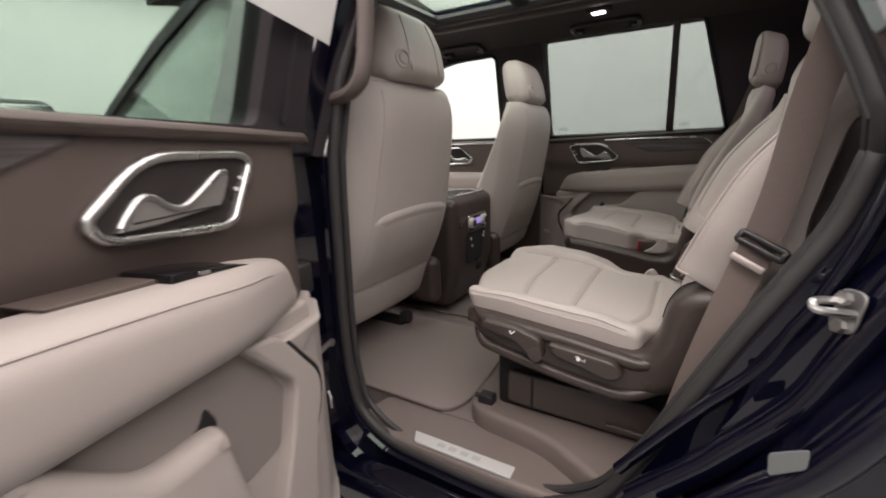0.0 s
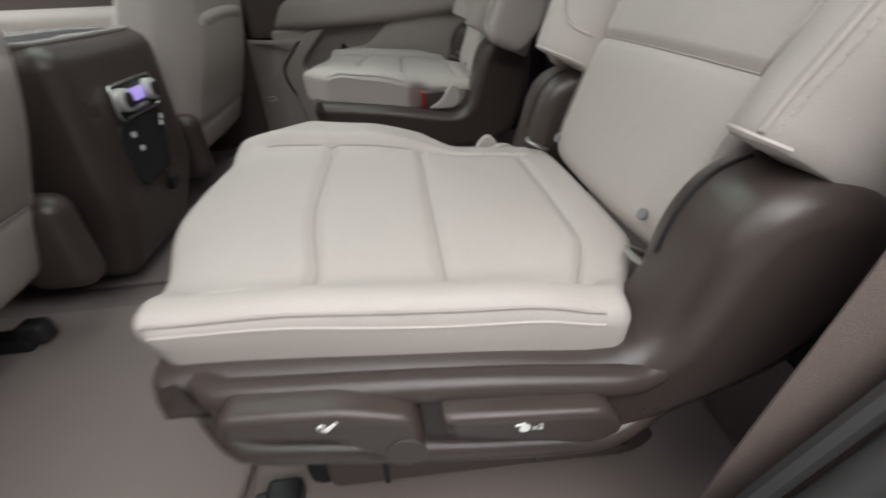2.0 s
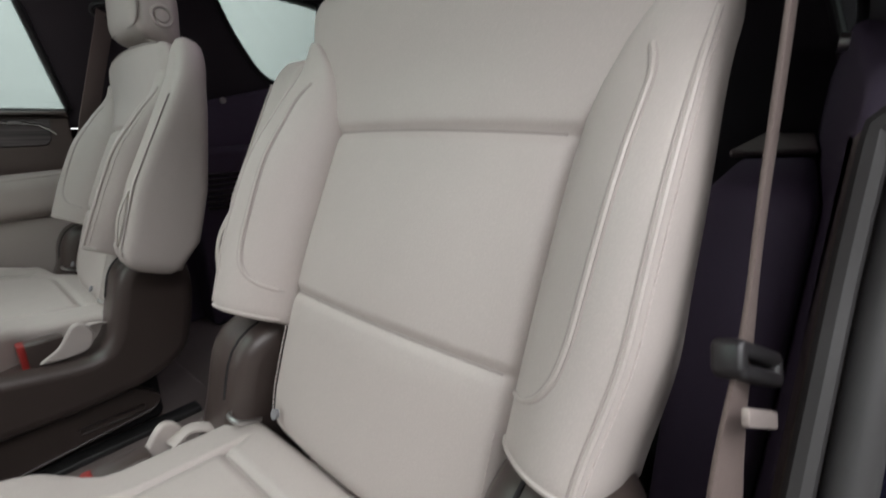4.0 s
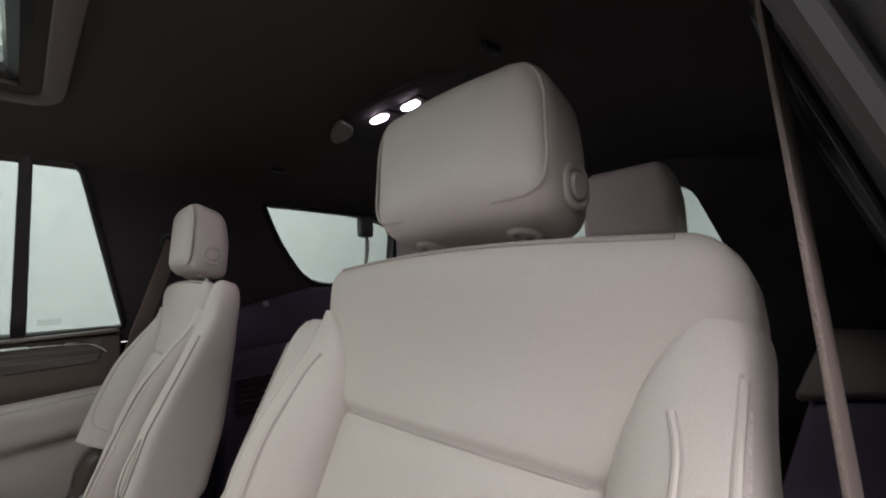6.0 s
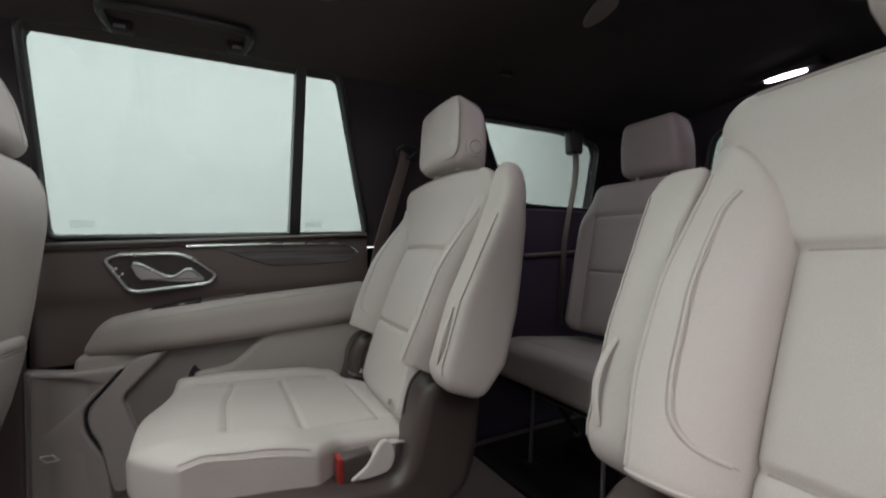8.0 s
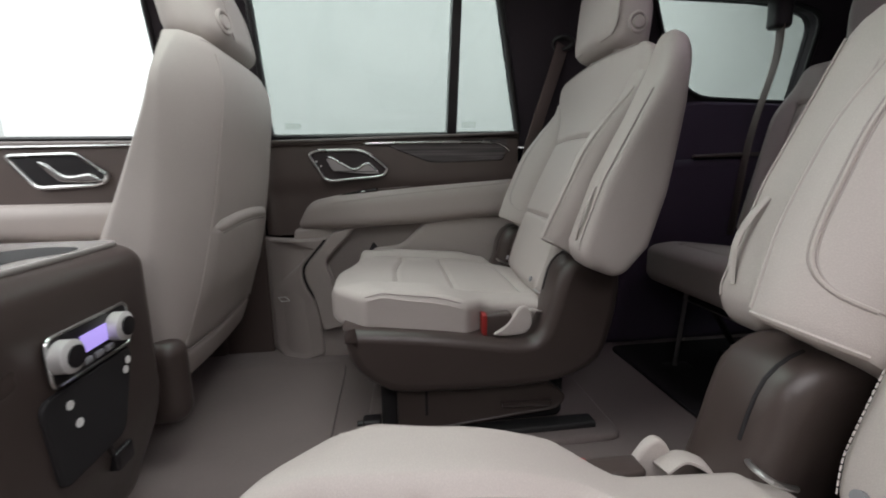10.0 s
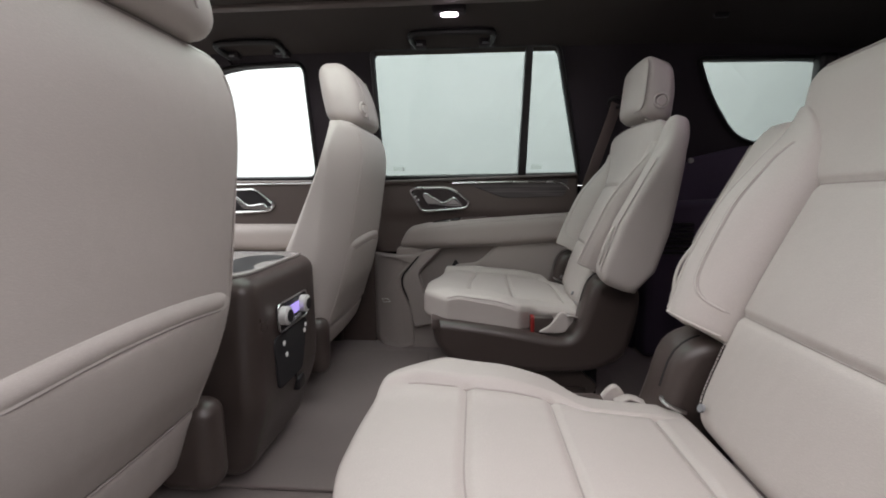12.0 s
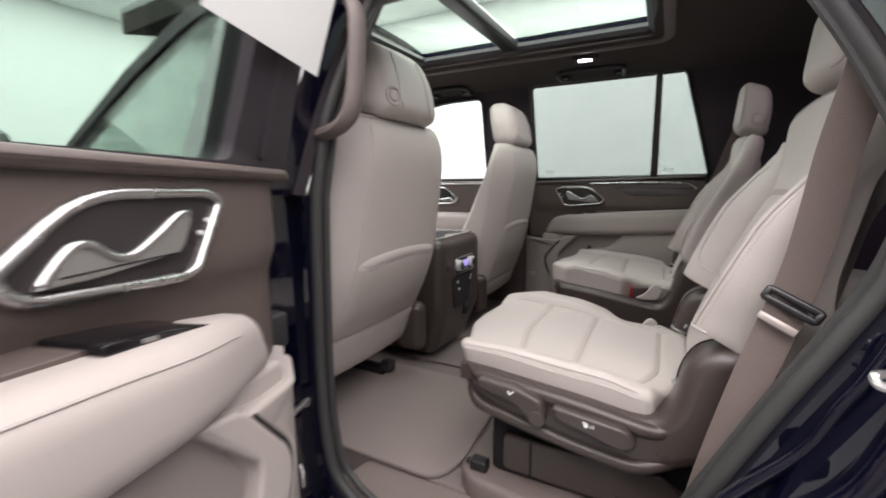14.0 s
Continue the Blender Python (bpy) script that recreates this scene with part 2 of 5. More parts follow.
def loft(rings):
    """A closed skin over rings of equal length, its ends closed to a point."""
    n, m = len(rings), len(rings[0])
    v = [tuple(q) for r in rings for q in r]
    v += [tuple(np.mean(rings[0], axis=0)), tuple(np.mean(rings[-1], axis=0))]
    f = [(k * m + i, k * m + (i + 1) % m, (k + 1) * m + (i + 1) % m, (k + 1) * m + i) for k in range(n - 1) for i in range(m)]
    f += [(n * m, (i + 1) % m, i) for i in range(m)] + [(n * m + 1, (n - 1) * m + i, (n - 1) * m + (i + 1) % m) for i in range(m)]
    p = np.array(v)
    mid = p.mean(axis=0)
    volume = sum(np.dot(p[q[0]] - mid, np.cross(p[q[1]] - mid, p[q[2]] - mid)) for q in f)
    return p, f if volume > 0 else [q[::-1] for q in f]


def shrunk(ring, k):
    """A ring drawn in towards its middle."""
    r = np.array(ring, float)
    mid = r.mean(axis=0)
    return mid + (r - mid) * k


def smooth_loop(pts, n=6, closed=True):
    """A Catmull-Rom curve through points."""
    p = np.array(pts, float)
    m = len(p)
    out = []
    for i in range(m if closed else m - 1):
        if closed:
            a, b, c, d = p[i - 1], p[i], p[(i + 1) % m], p[(i + 2) % m]
        else:
            a, b, c, d = p[max(i - 1, 0)], p[i], p[i + 1], p[min(i + 2, m - 1)]
        for t in np.arange(n) / n:
            out.append(0.5 * (2 * b + (c - a) * t + (2 * a - 5 * b + 4 * c - d) * t * t + (3 * b - a - 3 * c + d) * t**3))
    if not closed:
        out.append(p[-1])
    return np.array(out)


def round_corners(pts, r, n=5):
    """A polygon with its corners cut to arcs."""
    p = np.array(pts, float)
    out = []
    for i in range(len(p)):
        a, b, c = p[i - 1], p[i], p[(i + 1) % len(p)]
        da, dc = a - b, c - b
        la, lc = np.linalg.norm(da), np.linalg.norm(dc)
        k = min(r if np.isscalar(r) else r[i], la * 0.49, lc * 0.49)
        s, e = b + da / la * k, b + dc / lc * k
        for t in np.linspace(0, 1, n):
            out.append((1 - t) ** 2 * s + 2 * t * (1 - t) * b + t * t * e)
    return np.array(out)


def slab(profile, lo, hi, r=0.006, place=None):
    """A plate: the outline (a, b) from depth lo to hi along c, with rounded rims. place(a, b, c) gives x, y, z."""
    p = np.array(profile, float)
    if np.sum(p[:, 0] * np.roll(p[:, 1], -1) - np.roll(p[:, 0], -1) * p[:, 1]) < 0:
        p = p[::-1]
    e = np.roll(p, -1, 0) - p
    e /= np.maximum(np.linalg.norm(e, axis=1, keepdims=True), 1e-9)
    n = np.stack([e[:, 1], -e[:, 0]], 1)
    n = n + np.roll(n, 1, 0)
    n /= np.maximum(np.linalg.norm(n, axis=1, keepdims=True), 0.3)
    r = min(r, abs(hi - lo) * 0.49)
    rings = []
    for k in range(4):
        a = radians(90 * k / 3)
        rings.append((r * (1 - math.sin(a)), lo + r * (1 - math.cos(a))))
    rings.insert(0, (r + min(0.0015, 0.3 * r), lo))
    rings += [(i, hi - (c - lo)) for i, c in rings[::-1]]
    verts, faces, m = [], [], len(p)
    for inset, c in rings:
        for q in p - n * inset:
            verts.append((q[0], q[1], c))
    for k in range(len(rings) - 1):
        for i in range(m):
            j = (i + 1) % m
            faces.append((k * m + i, k * m + j, (k + 1) * m + j, (k + 1) * m + i))
    top = (len(rings) - 1) * m
    tris = tessellate([[Vector((q[0], q[1], 0)) for q in verts[top:]]])
    for t in tris:
        a, b, c = [np.array(verts[top + i][:2]) for i in t]
        t = t if (b - a)[0] * (c - a)[1] - (b - a)[1] * (c - a)[0] > 0 else t[::-1]
        faces += [tuple(i + top for i in t), tuple(t[::-1])]
    v = np.array(verts)
    if place:
        v = np.array([place(*q) for q in v], float)
    return v, faces


def sheet(outer, holes, lo, hi, place=None):
    """A plate with holes through it."""
    from_loops = [np.array(outer, float)] + [np.array(h, float) for h in holes]
    flat = np.concatenate(from_loops)
    tris = tessellate([[Vector((*q, 0)) for q in loop] for loop in from_loops])
    n = len(flat)
    v = [(a, b, lo) for a, b in flat] + [(a, b, hi) for a, b in flat]
    faces = [tuple(t) for t in tris] + [tuple(i + n for i in t[::-1]) for t in tris]
    s = 0
    for loop in from_loops:
        m = len(loop)
        faces += [(s + i, s + (i + 1) % m, n + s + (i + 1) % m, n + s + i) for i in range(m)]
        s += m
    v = np.array(v, float)
    if place:
        v = np.array([place(*q) for q in v], float)
    return v, faces


def sweep(path, section, closed=False, up=(0, 0, 1)):
    """A closed 2D outline carried along a path; its first axis lies across the path and up, its second along up."""
    p = np.array(path, float)
    t = np.roll(p, -1, 0) - np.roll(p, 1, 0) if closed else np.gradient(p, axis=0)
    t /= np.maximum(np.linalg.norm(t, axis=1, keepdims=True), 1e-9)
    ups = np.array(up, float) * np.ones((len(p), 1))
    side = np.cross(t, ups)
    side /= np.maximum(np.linalg.norm(side, axis=1, keepdims=True), 1e-6)
    top = np.cross(side, t)
    sec = np.array(section, float)
    m = len(sec)
    v = (p[:, None] + side[:, None] * sec[None, :, :1] + top[:, None] * sec[None, :, 1:]).reshape(-1, 3)
    faces = []
    for k in range(len(p) if closed else len(p) - 1):
        a, b = k * m, (k + 1) % len(p) * m
        faces += [(a + i, a + (i + 1) % m, b + (i + 1) % m, b + i) for i in range(m)]
    if not closed:
        faces += [tuple(range(m))[::-1], tuple(range((len(p) - 1) * m, len(p) * m))]
    return v, faces


def circle(r, n=10, ry=None):
    return [(r * math.cos(2 * math.pi * k / n), (ry or r) * math.sin(2 * math.pi * k / n)) for k in range(n)]


def tube(path, r, n=8, closed=False, up=(0.03, 0.05, 1)):
    return sweep(path, circle(r, n), closed, up)


def band(w, th):
    return round_corners([(-w / 2, -th / 2), (w / 2, -th / 2), (w / 2, th / 2), (-w / 2, th / 2)], th * 0.4, 3)


def disc(r, h, n=24, r2=None, rim=0.0):
    """A turned knob along z, from 0 to h."""
    prof = [(0, 0), (r, 0), (r, h - rim), ((r2 or r) - rim, h), (0, h)]
    v, f = [], []
    for k in range(n):
        a = 2 * math.pi * k / n
        v += [(q * math.cos(a), q * math.sin(a), z) for q, z in prof]
    m = len(prof)
    for k in range(n):
        j = (k + 1) % n
        f += [(k * m + i, j * m + i, j * m + i + 1, k * m + i + 1) for i in range(m - 1)]
    return np.array(v), f


def stitches(path, r, length=0.0045, gap=0.0016):
    """A row of short threads along a path."""
    p = np.array(path, float)
    along = np.concatenate([[0], np.cumsum(np.linalg.norm(np.diff(p, axis=0), axis=1))])
    out = []
    for a in np.arange(0.0, along[-1] - length, length + gap):
        pts = [[np.interp(a + length * k, along, p[:, i]) for i in range(3)] for k in (0, 0.5, 1)]
        out.append(tube(pts, r, 5))
    return join(*out)


def text_shape(body, size, place):
    """Printed characters as a thin raised shape."""
    data = bpy.data.curves.new("print", "FONT")
    data.body, data.size, data.resolution_u = body, size, 2
    ob = bpy.data.objects.new("print", data)
    scene.collection.objects.link(ob)
    bpy.context.view_layer.update()
    me = ob.to_mesh()
    v = [tuple(q.co) for q in me.vertices]
    f = [tuple(p.vertices) for p in me.polygons]
    ob.to_mesh_clear()
    bpy.data.objects.remove(ob)
    n = len(v)
    both = [place(x, y, 0.0004) for x, y, z in v] + [place(x, y, 0.0010) for x, y, z in v]
    return np.array([tuple(q) for q in both]), [q[::-1] for q in f] + [tuple(i + n for i in q) for q in f]


def ring(r, t, n=28):
    """A torus about z."""
    return tube([(r * math.cos(a), r * math.sin(a), 0) for a in np.linspace(0, 2 * math.pi, n, endpoint=False)], t, 8, True, (0, 0, 1))


def facing(x, y, z, way):
    """A pose that stands a thing's own z along way."""
    return Matrix.Translation((x, y, z)) @ Vector(way).to_track_quat("Z", "Y").to_matrix().to_4x4()


def grid_sheet(xs, ys, height, keep=None, thick=0.03):
    """A bent sheet over x and y, with thickness upwards; keep(x, y) leaves cells out."""
    nx, ny = len(xs), len(ys)
    low = [(x, y, height(x, y)) for x in xs for y in ys]
    v = low + [(x, y, z + thick) for x, y, z in low]
    n, f, edges = nx * ny, [], {}
    for i in range(nx - 1):
        for j in range(ny - 1):
            if keep and not keep((xs[i] + xs[i + 1]) / 2, (ys[j] + ys[j + 1]) / 2):
                continue
            q = (i * ny + j, (i + 1) * ny + j, (i + 1) * ny + j + 1, i * ny + j + 1)
            f += [q[::-1], tuple(k + n for k in q)]
            for a, b in zip(q, q[1:] + q[:1]):
                if (b, a) in edges:
                    del edges[(b, a)]
                else:
                    edges[(a, b)] = True
    f += [(a, b, b + n, a + n) for a, b in edges]
    return np.array(v), f




# ---- the booth outside ----
def box_shape(x0, x1, y0, y1, z0, z1):
    return moved(rbox((x1 - x0) / 2, (y1 - y0) / 2, (z1 - z0) / 2, 0.005, 9), (x0 + x1) / 2, (y0 + y1) / 2, (z0 + z1) / 2)


def structure(name, shape, mat, label, category, sharp=40):
    return tagged(part(name, shape, mat, sharp=sharp), label, category, kind="structure")


structure("ground", box_shape(-7, 6, -6, 6, -0.1, 0), BOOTH_FLOOR, "smooth pale grey floor of the photo booth", "floor")
structure("booth_wall_1", box_shape(-7.1, 6.1, 4.0, 4.1, 0, 3.7), WALL, "plain white wall of the photo booth", "wall")
structure("booth_wall_2", box_shape(-7.1, 6.1, -6.1, -6.0, 0, 3.7), BOOTH_DARK, "unseen wall of the photo booth behind the viewer, greyed to dim its bounce", "wall")
structure("booth_wall_3", box_shape(-7.1, -7.0, -6, 4, 0, 3.7), WALL, "plain white wall of the photo booth", "wall")
structure("booth_wall_4", box_shape(6.0, 6.1, -6, 4, 0, 3.7), WALL, "plain white wall of the photo booth", "wall")
structure("booth_ceiling", box_shape(-7, 6, -6, 4, 3.6, 3.7), WALL, "white ceiling of the photo booth over a soft light", "ceiling")


# ---- the vehicle's shell ----
BELT, HALF = 1.335, 0.86  # window sill height and half width there
LEANIN = 0.375


def side_y(z, s):
    """The inner side of the vehicle at a height: it leans in above the belt."""
    return s * (HALF - LEANIN * max(0.0, z - BELT))


def upper(s, push=0.0):
    return lambda a, b, c: (a, side_y(b, s) + s * (c + push), b)


FRONT_WIN = round_corners([(-1.98, 1.335), (-0.90, 1.335), (-0.875, 1.76), (-1.20, 1.755), (-1.45, 1.66)], [0.02, 0.04, 0.04, 0.2, 0.15])
REAR_WIN = round_corners([(-0.618, 1.335), (0.195, 1.345), (0.068, 1.796), (-0.612, 1.796)], [0.03, 0.02, 0.03, 0.03])
NEAR_FRONT_WIN = round_corners([(-1.645, 1.335), (-0.90, 1.335), (-0.875, 1.76), (-1.07, 1.757), (-1.315, 1.615)], [0.02, 0.04, 0.04, 0.12, 0.3])
QUARTER = round_corners([(0.775, 1.455), (1.20, 1.44), (1.16, 1.70), (0.99, 1.735), (0.56, 1.74), (0.63, 1.62)], [0.09, 0.03, 0.05, 0.1, 0.02, 0.2])
DOOR_TOP = round_corners([(-0.60, 1.30), (0.283, 1.30), (0.262, 1.37), (0.22, 1.48), (0.08, 1.76), (-0.505, 1.77), (-0.562, 1.55)], [0.001, 0.001, 0.05, 0.1, 0.08, 0.08, 0.1])
outline = [(-2.15, 1.30), (1.52, 1.30), (1.40, 1.815), (-1.15, 1.815), (-1.5, 1.70)]
wall_right = structure("wall_right", sheet(outline, [FRONT_WIN, REAR_WIN, QUARTER], 0.0, 0.05, upper(1)), PILLAR,
                       "charcoal upper side trim and pillars round the windows", "wall", 30)
near_outline = [(-1.735, 1.30), (-0.60, 1.30)] + [tuple(q) for q in DOOR_TOP if q[1] > 1.303][::-1] + [(0.283, 1.30), (1.52, 1.30), (1.40, 1.815), (-1.09, 1.815), (-1.355, 1.645), (-1.545, 1.47)]
wall_left = structure("wall_left", sheet(near_outline, [NEAR_FRONT_WIN, QUARTER], 0.0, 0.03, upper(-1)), PILLAR,
                      "charcoal upper side trim round the open door", "wall", 30)
outer_outline = [(-0.895, 1.30), (-0.60, 1.30)] + [tuple(q) for q in DOOR_TOP if q[1] > 1.303][::-1] + [(0.283, 1.30), (1.52, 1.30), (1.40, 1.815), (-0.87, 1.815)]
structure("wall_left_outer", sheet(outer_outline, [QUARTER], 0.033, 0.09, upper(-1)), PAINT,
          "glossy navy painted body side over the open door", "wall", 30)


def window(name, loop, s, mat, depth, label):
    w = thing(name, label, "window", kind="structure")
    pane = part("pane", sheet(loop, [], depth, depth + 0.005, upper(s)), mat, w)
    pane.visible_shadow = mat is PRIVACY
    rim = [upper(s)(a, b, -0.004) for a, b in loop]
    part("window_seal", tube(rim, 0.008, 8, True, (0.02, 1, 0.1)), BLACK, w, "black rubber window seal")
    return w


window("window_1", FRONT_WIN, 1, CLEAR, 0.03, "clear front side window with a white booth behind it")
rear_window = window("window_2", REAR_WIN, 1, PRIVACY, 0.03, "tinted rear door window with a black divider")
part("divider_bar", slab([(-0.052, 1.335), (-0.020, 1.335), (-0.022, 1.796), (-0.048, 1.796)], -0.012, 0.04, 0.004, upper(1)), BLACK, rear_window, "black upright divider bar")
ETCHED = glass_material("etched_glass", (0.93, 0.94, 0.93), 0.0)
for a, b in ((-0.575, 1.362), (0.0, 1.365)):
    part("etched_mark", slab([(a, b), (a + 0.05, b), (a + 0.05, b + 0.018), (a, b + 0.018)], 0.022, 0.026, 0.001, upper(1)), ETCHED, rear_window, "faint etched maker's mark")
window("window_3", QUARTER, 1, PRIVACY, 0.03, "tinted rear quarter window")
window("window_4", NEAR_FRONT_WIN, -1, CLEAR, 0.018, "clear driver's door window")
window("window_5", QUARTER, -1, PRIVACY, 0.04, "tinted rear quarter window")

# lower sides
structure("wall_right_lower", sheet([(-2.2, 0.35), (1.55, 0.35), (1.52, 1.297), (-2.15, 1.297)], [], 0.0, 0.06, lambda a, b, c: (a, 0.87 + c, b)), PAINT,
          "navy painted closed body side", "wall")
OPENING = [(-0.60, 1.297), (-0.607, 1.158), (-0.613, 0.876), (-0.602, 0.737), (-0.575, 0.665), (-0.50, 0.615), (-0.40, 0.60), (-0.15, 0.60),
           (-0.02, 0.655), (0.05, 0.755), (0.116, 0.898), (0.176, 1.029), (0.226, 1.131), (0.262, 1.21), (0.283, 1.297)]
opening = smooth_loop(OPENING, 5, False)


def body_side(grow, lo, hi):
    """The near body side with its door opening, the opening widened by grow."""
    mid = np.array([-0.16, 1.35])
    d = opening - mid
    loop = mid + d * (1 + grow / np.linalg.norm(d, axis=1, keepdims=True))
    loop[:, 1] = np.minimum(loop[:, 1], 1.297)
    loop = [tuple(q) for q in loop]
    return sheet([(-2.15, 1.297)] + loop + [(1.52, 1.297), (1.55, 0.35), (-2.2, 0.35)], [], lo, hi, lambda a, b, c: (a, -c, b))


structure("wall_left_lower", body_side(0.006, 0.835, 0.862), PAINT, "navy painted door jamb flange", "wall", 30)
structure("jamb_middle", body_side(0.035, 0.8625, 0.905), PAINT, "glossy navy painted stepped door jamb", "wall", 30)
structure("jamb_outer", body_side(0.085, 0.9055, 0.965), PAINT, "glossy navy painted outer body side by the wheel arch", "wall", 30)
structure("rear_fender", moved(rbox(0.55, 0.03, 0.35, 0.03, 0.05), 1.0, -0.99, 0.93), PAINT, "glossy navy rear fender over the wheel", "fender")
# painted rear face of the middle pillar and its rounded outer edge
edge_line = [(-0.950, 0.64), (-0.955, 0.90), (-0.935, 1.19), (-0.915, 1.34), (-0.893, 1.42), (-0.852, 1.50), (-0.812, 1.57), (-0.745, 1.72)]
structure("pillar_face", slab(edge_line + [(-0.720, 1.72), (-0.772, 1.57), (-0.852, 1.36), (-0.846, 1.25), (-0.846, 0.64)], -0.648, -0.630, 0.003, lambda a, b, c: (c, a, b)), PAINT,
          "glossy navy painted pillar between the doors", "wall", 30)
structure("pillar_edge", sweep([(-0.640, a, b) for a, b in smooth_loop(edge_line, 5, False)], circle(0.017, 14, 0.012), False, (1, 0, 0)), PAINT,
          "rounded glossy navy edge of the pillar", "trim")

# weather seal and the inner trim edge round the near opening
rim3 = [(a, -0.83, b) for a, b in opening]
up_part = [(a, side_y(b, -1) + 0.0, b) for a, b in DOOR_TOP if b > 1.31]
loop3 = rim3 + up_part
seal = thing("door_seal", "grey rubber weather seal round the open doorway", "seal", kind="structure")
part("seal_bulb", tube(loop3, 0.013, 10, True, (0, 1, 0.02)), RUBBER, seal)
inner3 = [(-0.16 + (x + 0.16) * 0.984, y + 0.022, 1.25 + (z - 1.25) * 0.980) for x, y, z in loop3]
part("seal_lip", tube(inner3, 0.008, 8, True, (0, 1, 0.02)), RUBBER, seal, "thin dark lip of the seal")

# creases pressed into the rear jamb
for r, y, line in ((0.010, -0.864, [(0.03, 0.77), (0.103, 0.874), (0.143, 0.929), (0.201, 1.004), (0.226, 1.063), (0.247, 1.107), (0.275, 1.189), (0.300, 1.297)]),
                   (0.022, -0.905, [(0.06, 0.76), (0.146, 0.856), (0.178, 0.899), (0.230, 0.971), (0.251, 1.010), (0.267, 1.055), (0.290, 1.113), (0.33, 1.21), (0.35, 1.297)]),
                   (0.024, -0.966, [(0.10, 0.77), (0.205, 0.886), (0.251, 0.939), (0.293, 1.016), (0.34, 1.12), (0.38, 1.25)])):
    structure("jamb_crease", tube([(a, y, b) for a, b in smooth_loop(line, 6, False)], r, 12, False, (0, 1, 0)), PAINT, "rounded pressed edge of the navy jamb", "trim")

# roof lining with the glass roof's opening
SUN = (-1.03, -0.050, 0.350)  # front, rear, half width


def roof_z(x, y):
    return 1.865 - 0.075 * (abs(y) / 0.69) ** 2 - 0.05 * max(0.0, x - 0.3) ** 2 - 0.05 * max(0.0, -0.9 - x) ** 2


xs = sorted(set(np.linspace(-1.45, 1.55, 49)) | {SUN[0], SUN[1], SUN[0] + 0.001, SUN[1] - 0.001})
ys = sorted(set(np.linspace(-0.72, 0.72, 37)) | {SUN[2], -SUN[2]})
structure("ceiling", grid_sheet(xs, ys, roof_z, lambda x, y: not (SUN[0] < x < SUN[1] and abs(y) < SUN[2]), 0.05), HEADLINER,
          "charcoal cloth headliner", "ceiling")
structure("roof_skin", grid_sheet(xs, ys, lambda x, y: roof_z(x, y) + 0.052, lambda x, y: not (SUN[0] < x < SUN[1] and abs(y) < SUN[2]), 0.02), PAINT,
          "navy painted roof panel", "roof")
sun_roof = thing("glass_roof", "wide glass roof in two panes with a dark crossbar", "sunroof", kind="structure")
for x0, x1 in ((SUN[0], -0.632), (-0.568, SUN[1])):
    part("roof_pane", box_shape(x0, x1, -SUN[2], SUN[2], 1.905, 1.911), ROOF_GLASS, sun_roof).visible_shadow = False
part("crossbar", moved(rbox(0.032, SUN[2], 0.022, 0.012, 0.1), -0.60, 0, 1.888), BLACK, sun_roof, "black crossbar between the panes")
lip = round_corners([(SUN[0], -SUN[2]), (SUN[1], -SUN[2]), (SUN[1], SUN[2]), (SUN[0], SUN[2])], 0.03)
part("opening_frame", tube([(a, b, roof_z(a, b) + 0.03) for a, b in lip], 0.022, 8, True), BLACK, sun_roof, "black inner frame")
lip = round_corners([(SUN[0] - 0.05, -SUN[2] - 0.05), (SUN[1] + 0.05, -SUN[2] - 0.05), (SUN[1] + 0.05, SUN[2] + 0.05), (SUN[0] - 0.05, SUN[2] + 0.05)], 0.06)
part("opening_trim", sweep([(a, b, roof_z(a, b)) for a, b in lip], band(0.035, 0.014), True), PILLAR_TAUPE, sun_roof, "taupe raised trim ring")

# floor, tunnel and footwell
structure("floor", box_shape(-1.9, 1.6, -0.695, 0.87, 0.55, 0.63), CARPET, "brown carpeted floor", "floor")
structure("floor_edge", box_shape(0.10, 1.6, -0.845, -0.697, 0.55, 0.628), CARPET, "dark carpet beside the wheel arch", "floor")
structure("rocker", moved(rbox(1.9, 0.05, 0.12, 0.03, 0.2), -0.15, -0.915, 0.475), PAINT, "navy painted door sill under the opening", "sill")
structure("sill_trim", slab(round_corners([(-0.62, -0.835), (0.06, -0.835), (0.10, -0.69), (-0.60, -0.69)], 0.03), 0.56, 0.628, 0.012), SILL,
          "brown plastic sill trim", "sill")
structure("firewall", box_shape(-1.95, -1.85, -0.85, 0.85, 0.5, 1.25), BLACK_MATTE, "dark front bulkhead", "wall")
TAIL = round_corners([(-0.53, 1.36), (0.53, 1.36), (0.41, 1.71), (-0.41, 1.71)], 0.06)
structure("wall_rear", sheet([(-0.87, 0.45), (0.87, 0.45), (0.87, 1.30), (0.70, 1.85), (-0.70, 1.85), (-0.87, 1.30)],
                             [TAIL], 0, 0.05, lambda a, b, c: (1.50 + c - 0.25 * max(0, b - 1.25), a, b)),
          PILLAR, "charcoal trim of the closed tailgate", "wall")
tail = thing("window_6", "tinted tailgate window", "window", kind="structure")
part("pane", sheet(TAIL, [], 0.02, 0.025, lambda a, b, c: (1.50 + c - 0.25 * max(0, b - 1.25), a, b)), PRIVACY, tail)
wind = thing("window_7", "clear windscreen", "window", kind="structure")
part("pane", sheet([(-0.75, 0), (0.75, 0), (0.62, 0.95), (-0.62, 0.95)], [], 0, 0.006, lambda a, b, c: (-2.10 + b * 0.80, a, 1.28 + c + b * 0.56)), CLEAR, wind).visible_shadow = False
structure("hood", moved(rbox(0.75, 0.85, 0.10, 0.08, 0.1), -2.85, 0, 1.15), PAINT, "navy painted bonnet", "hood")

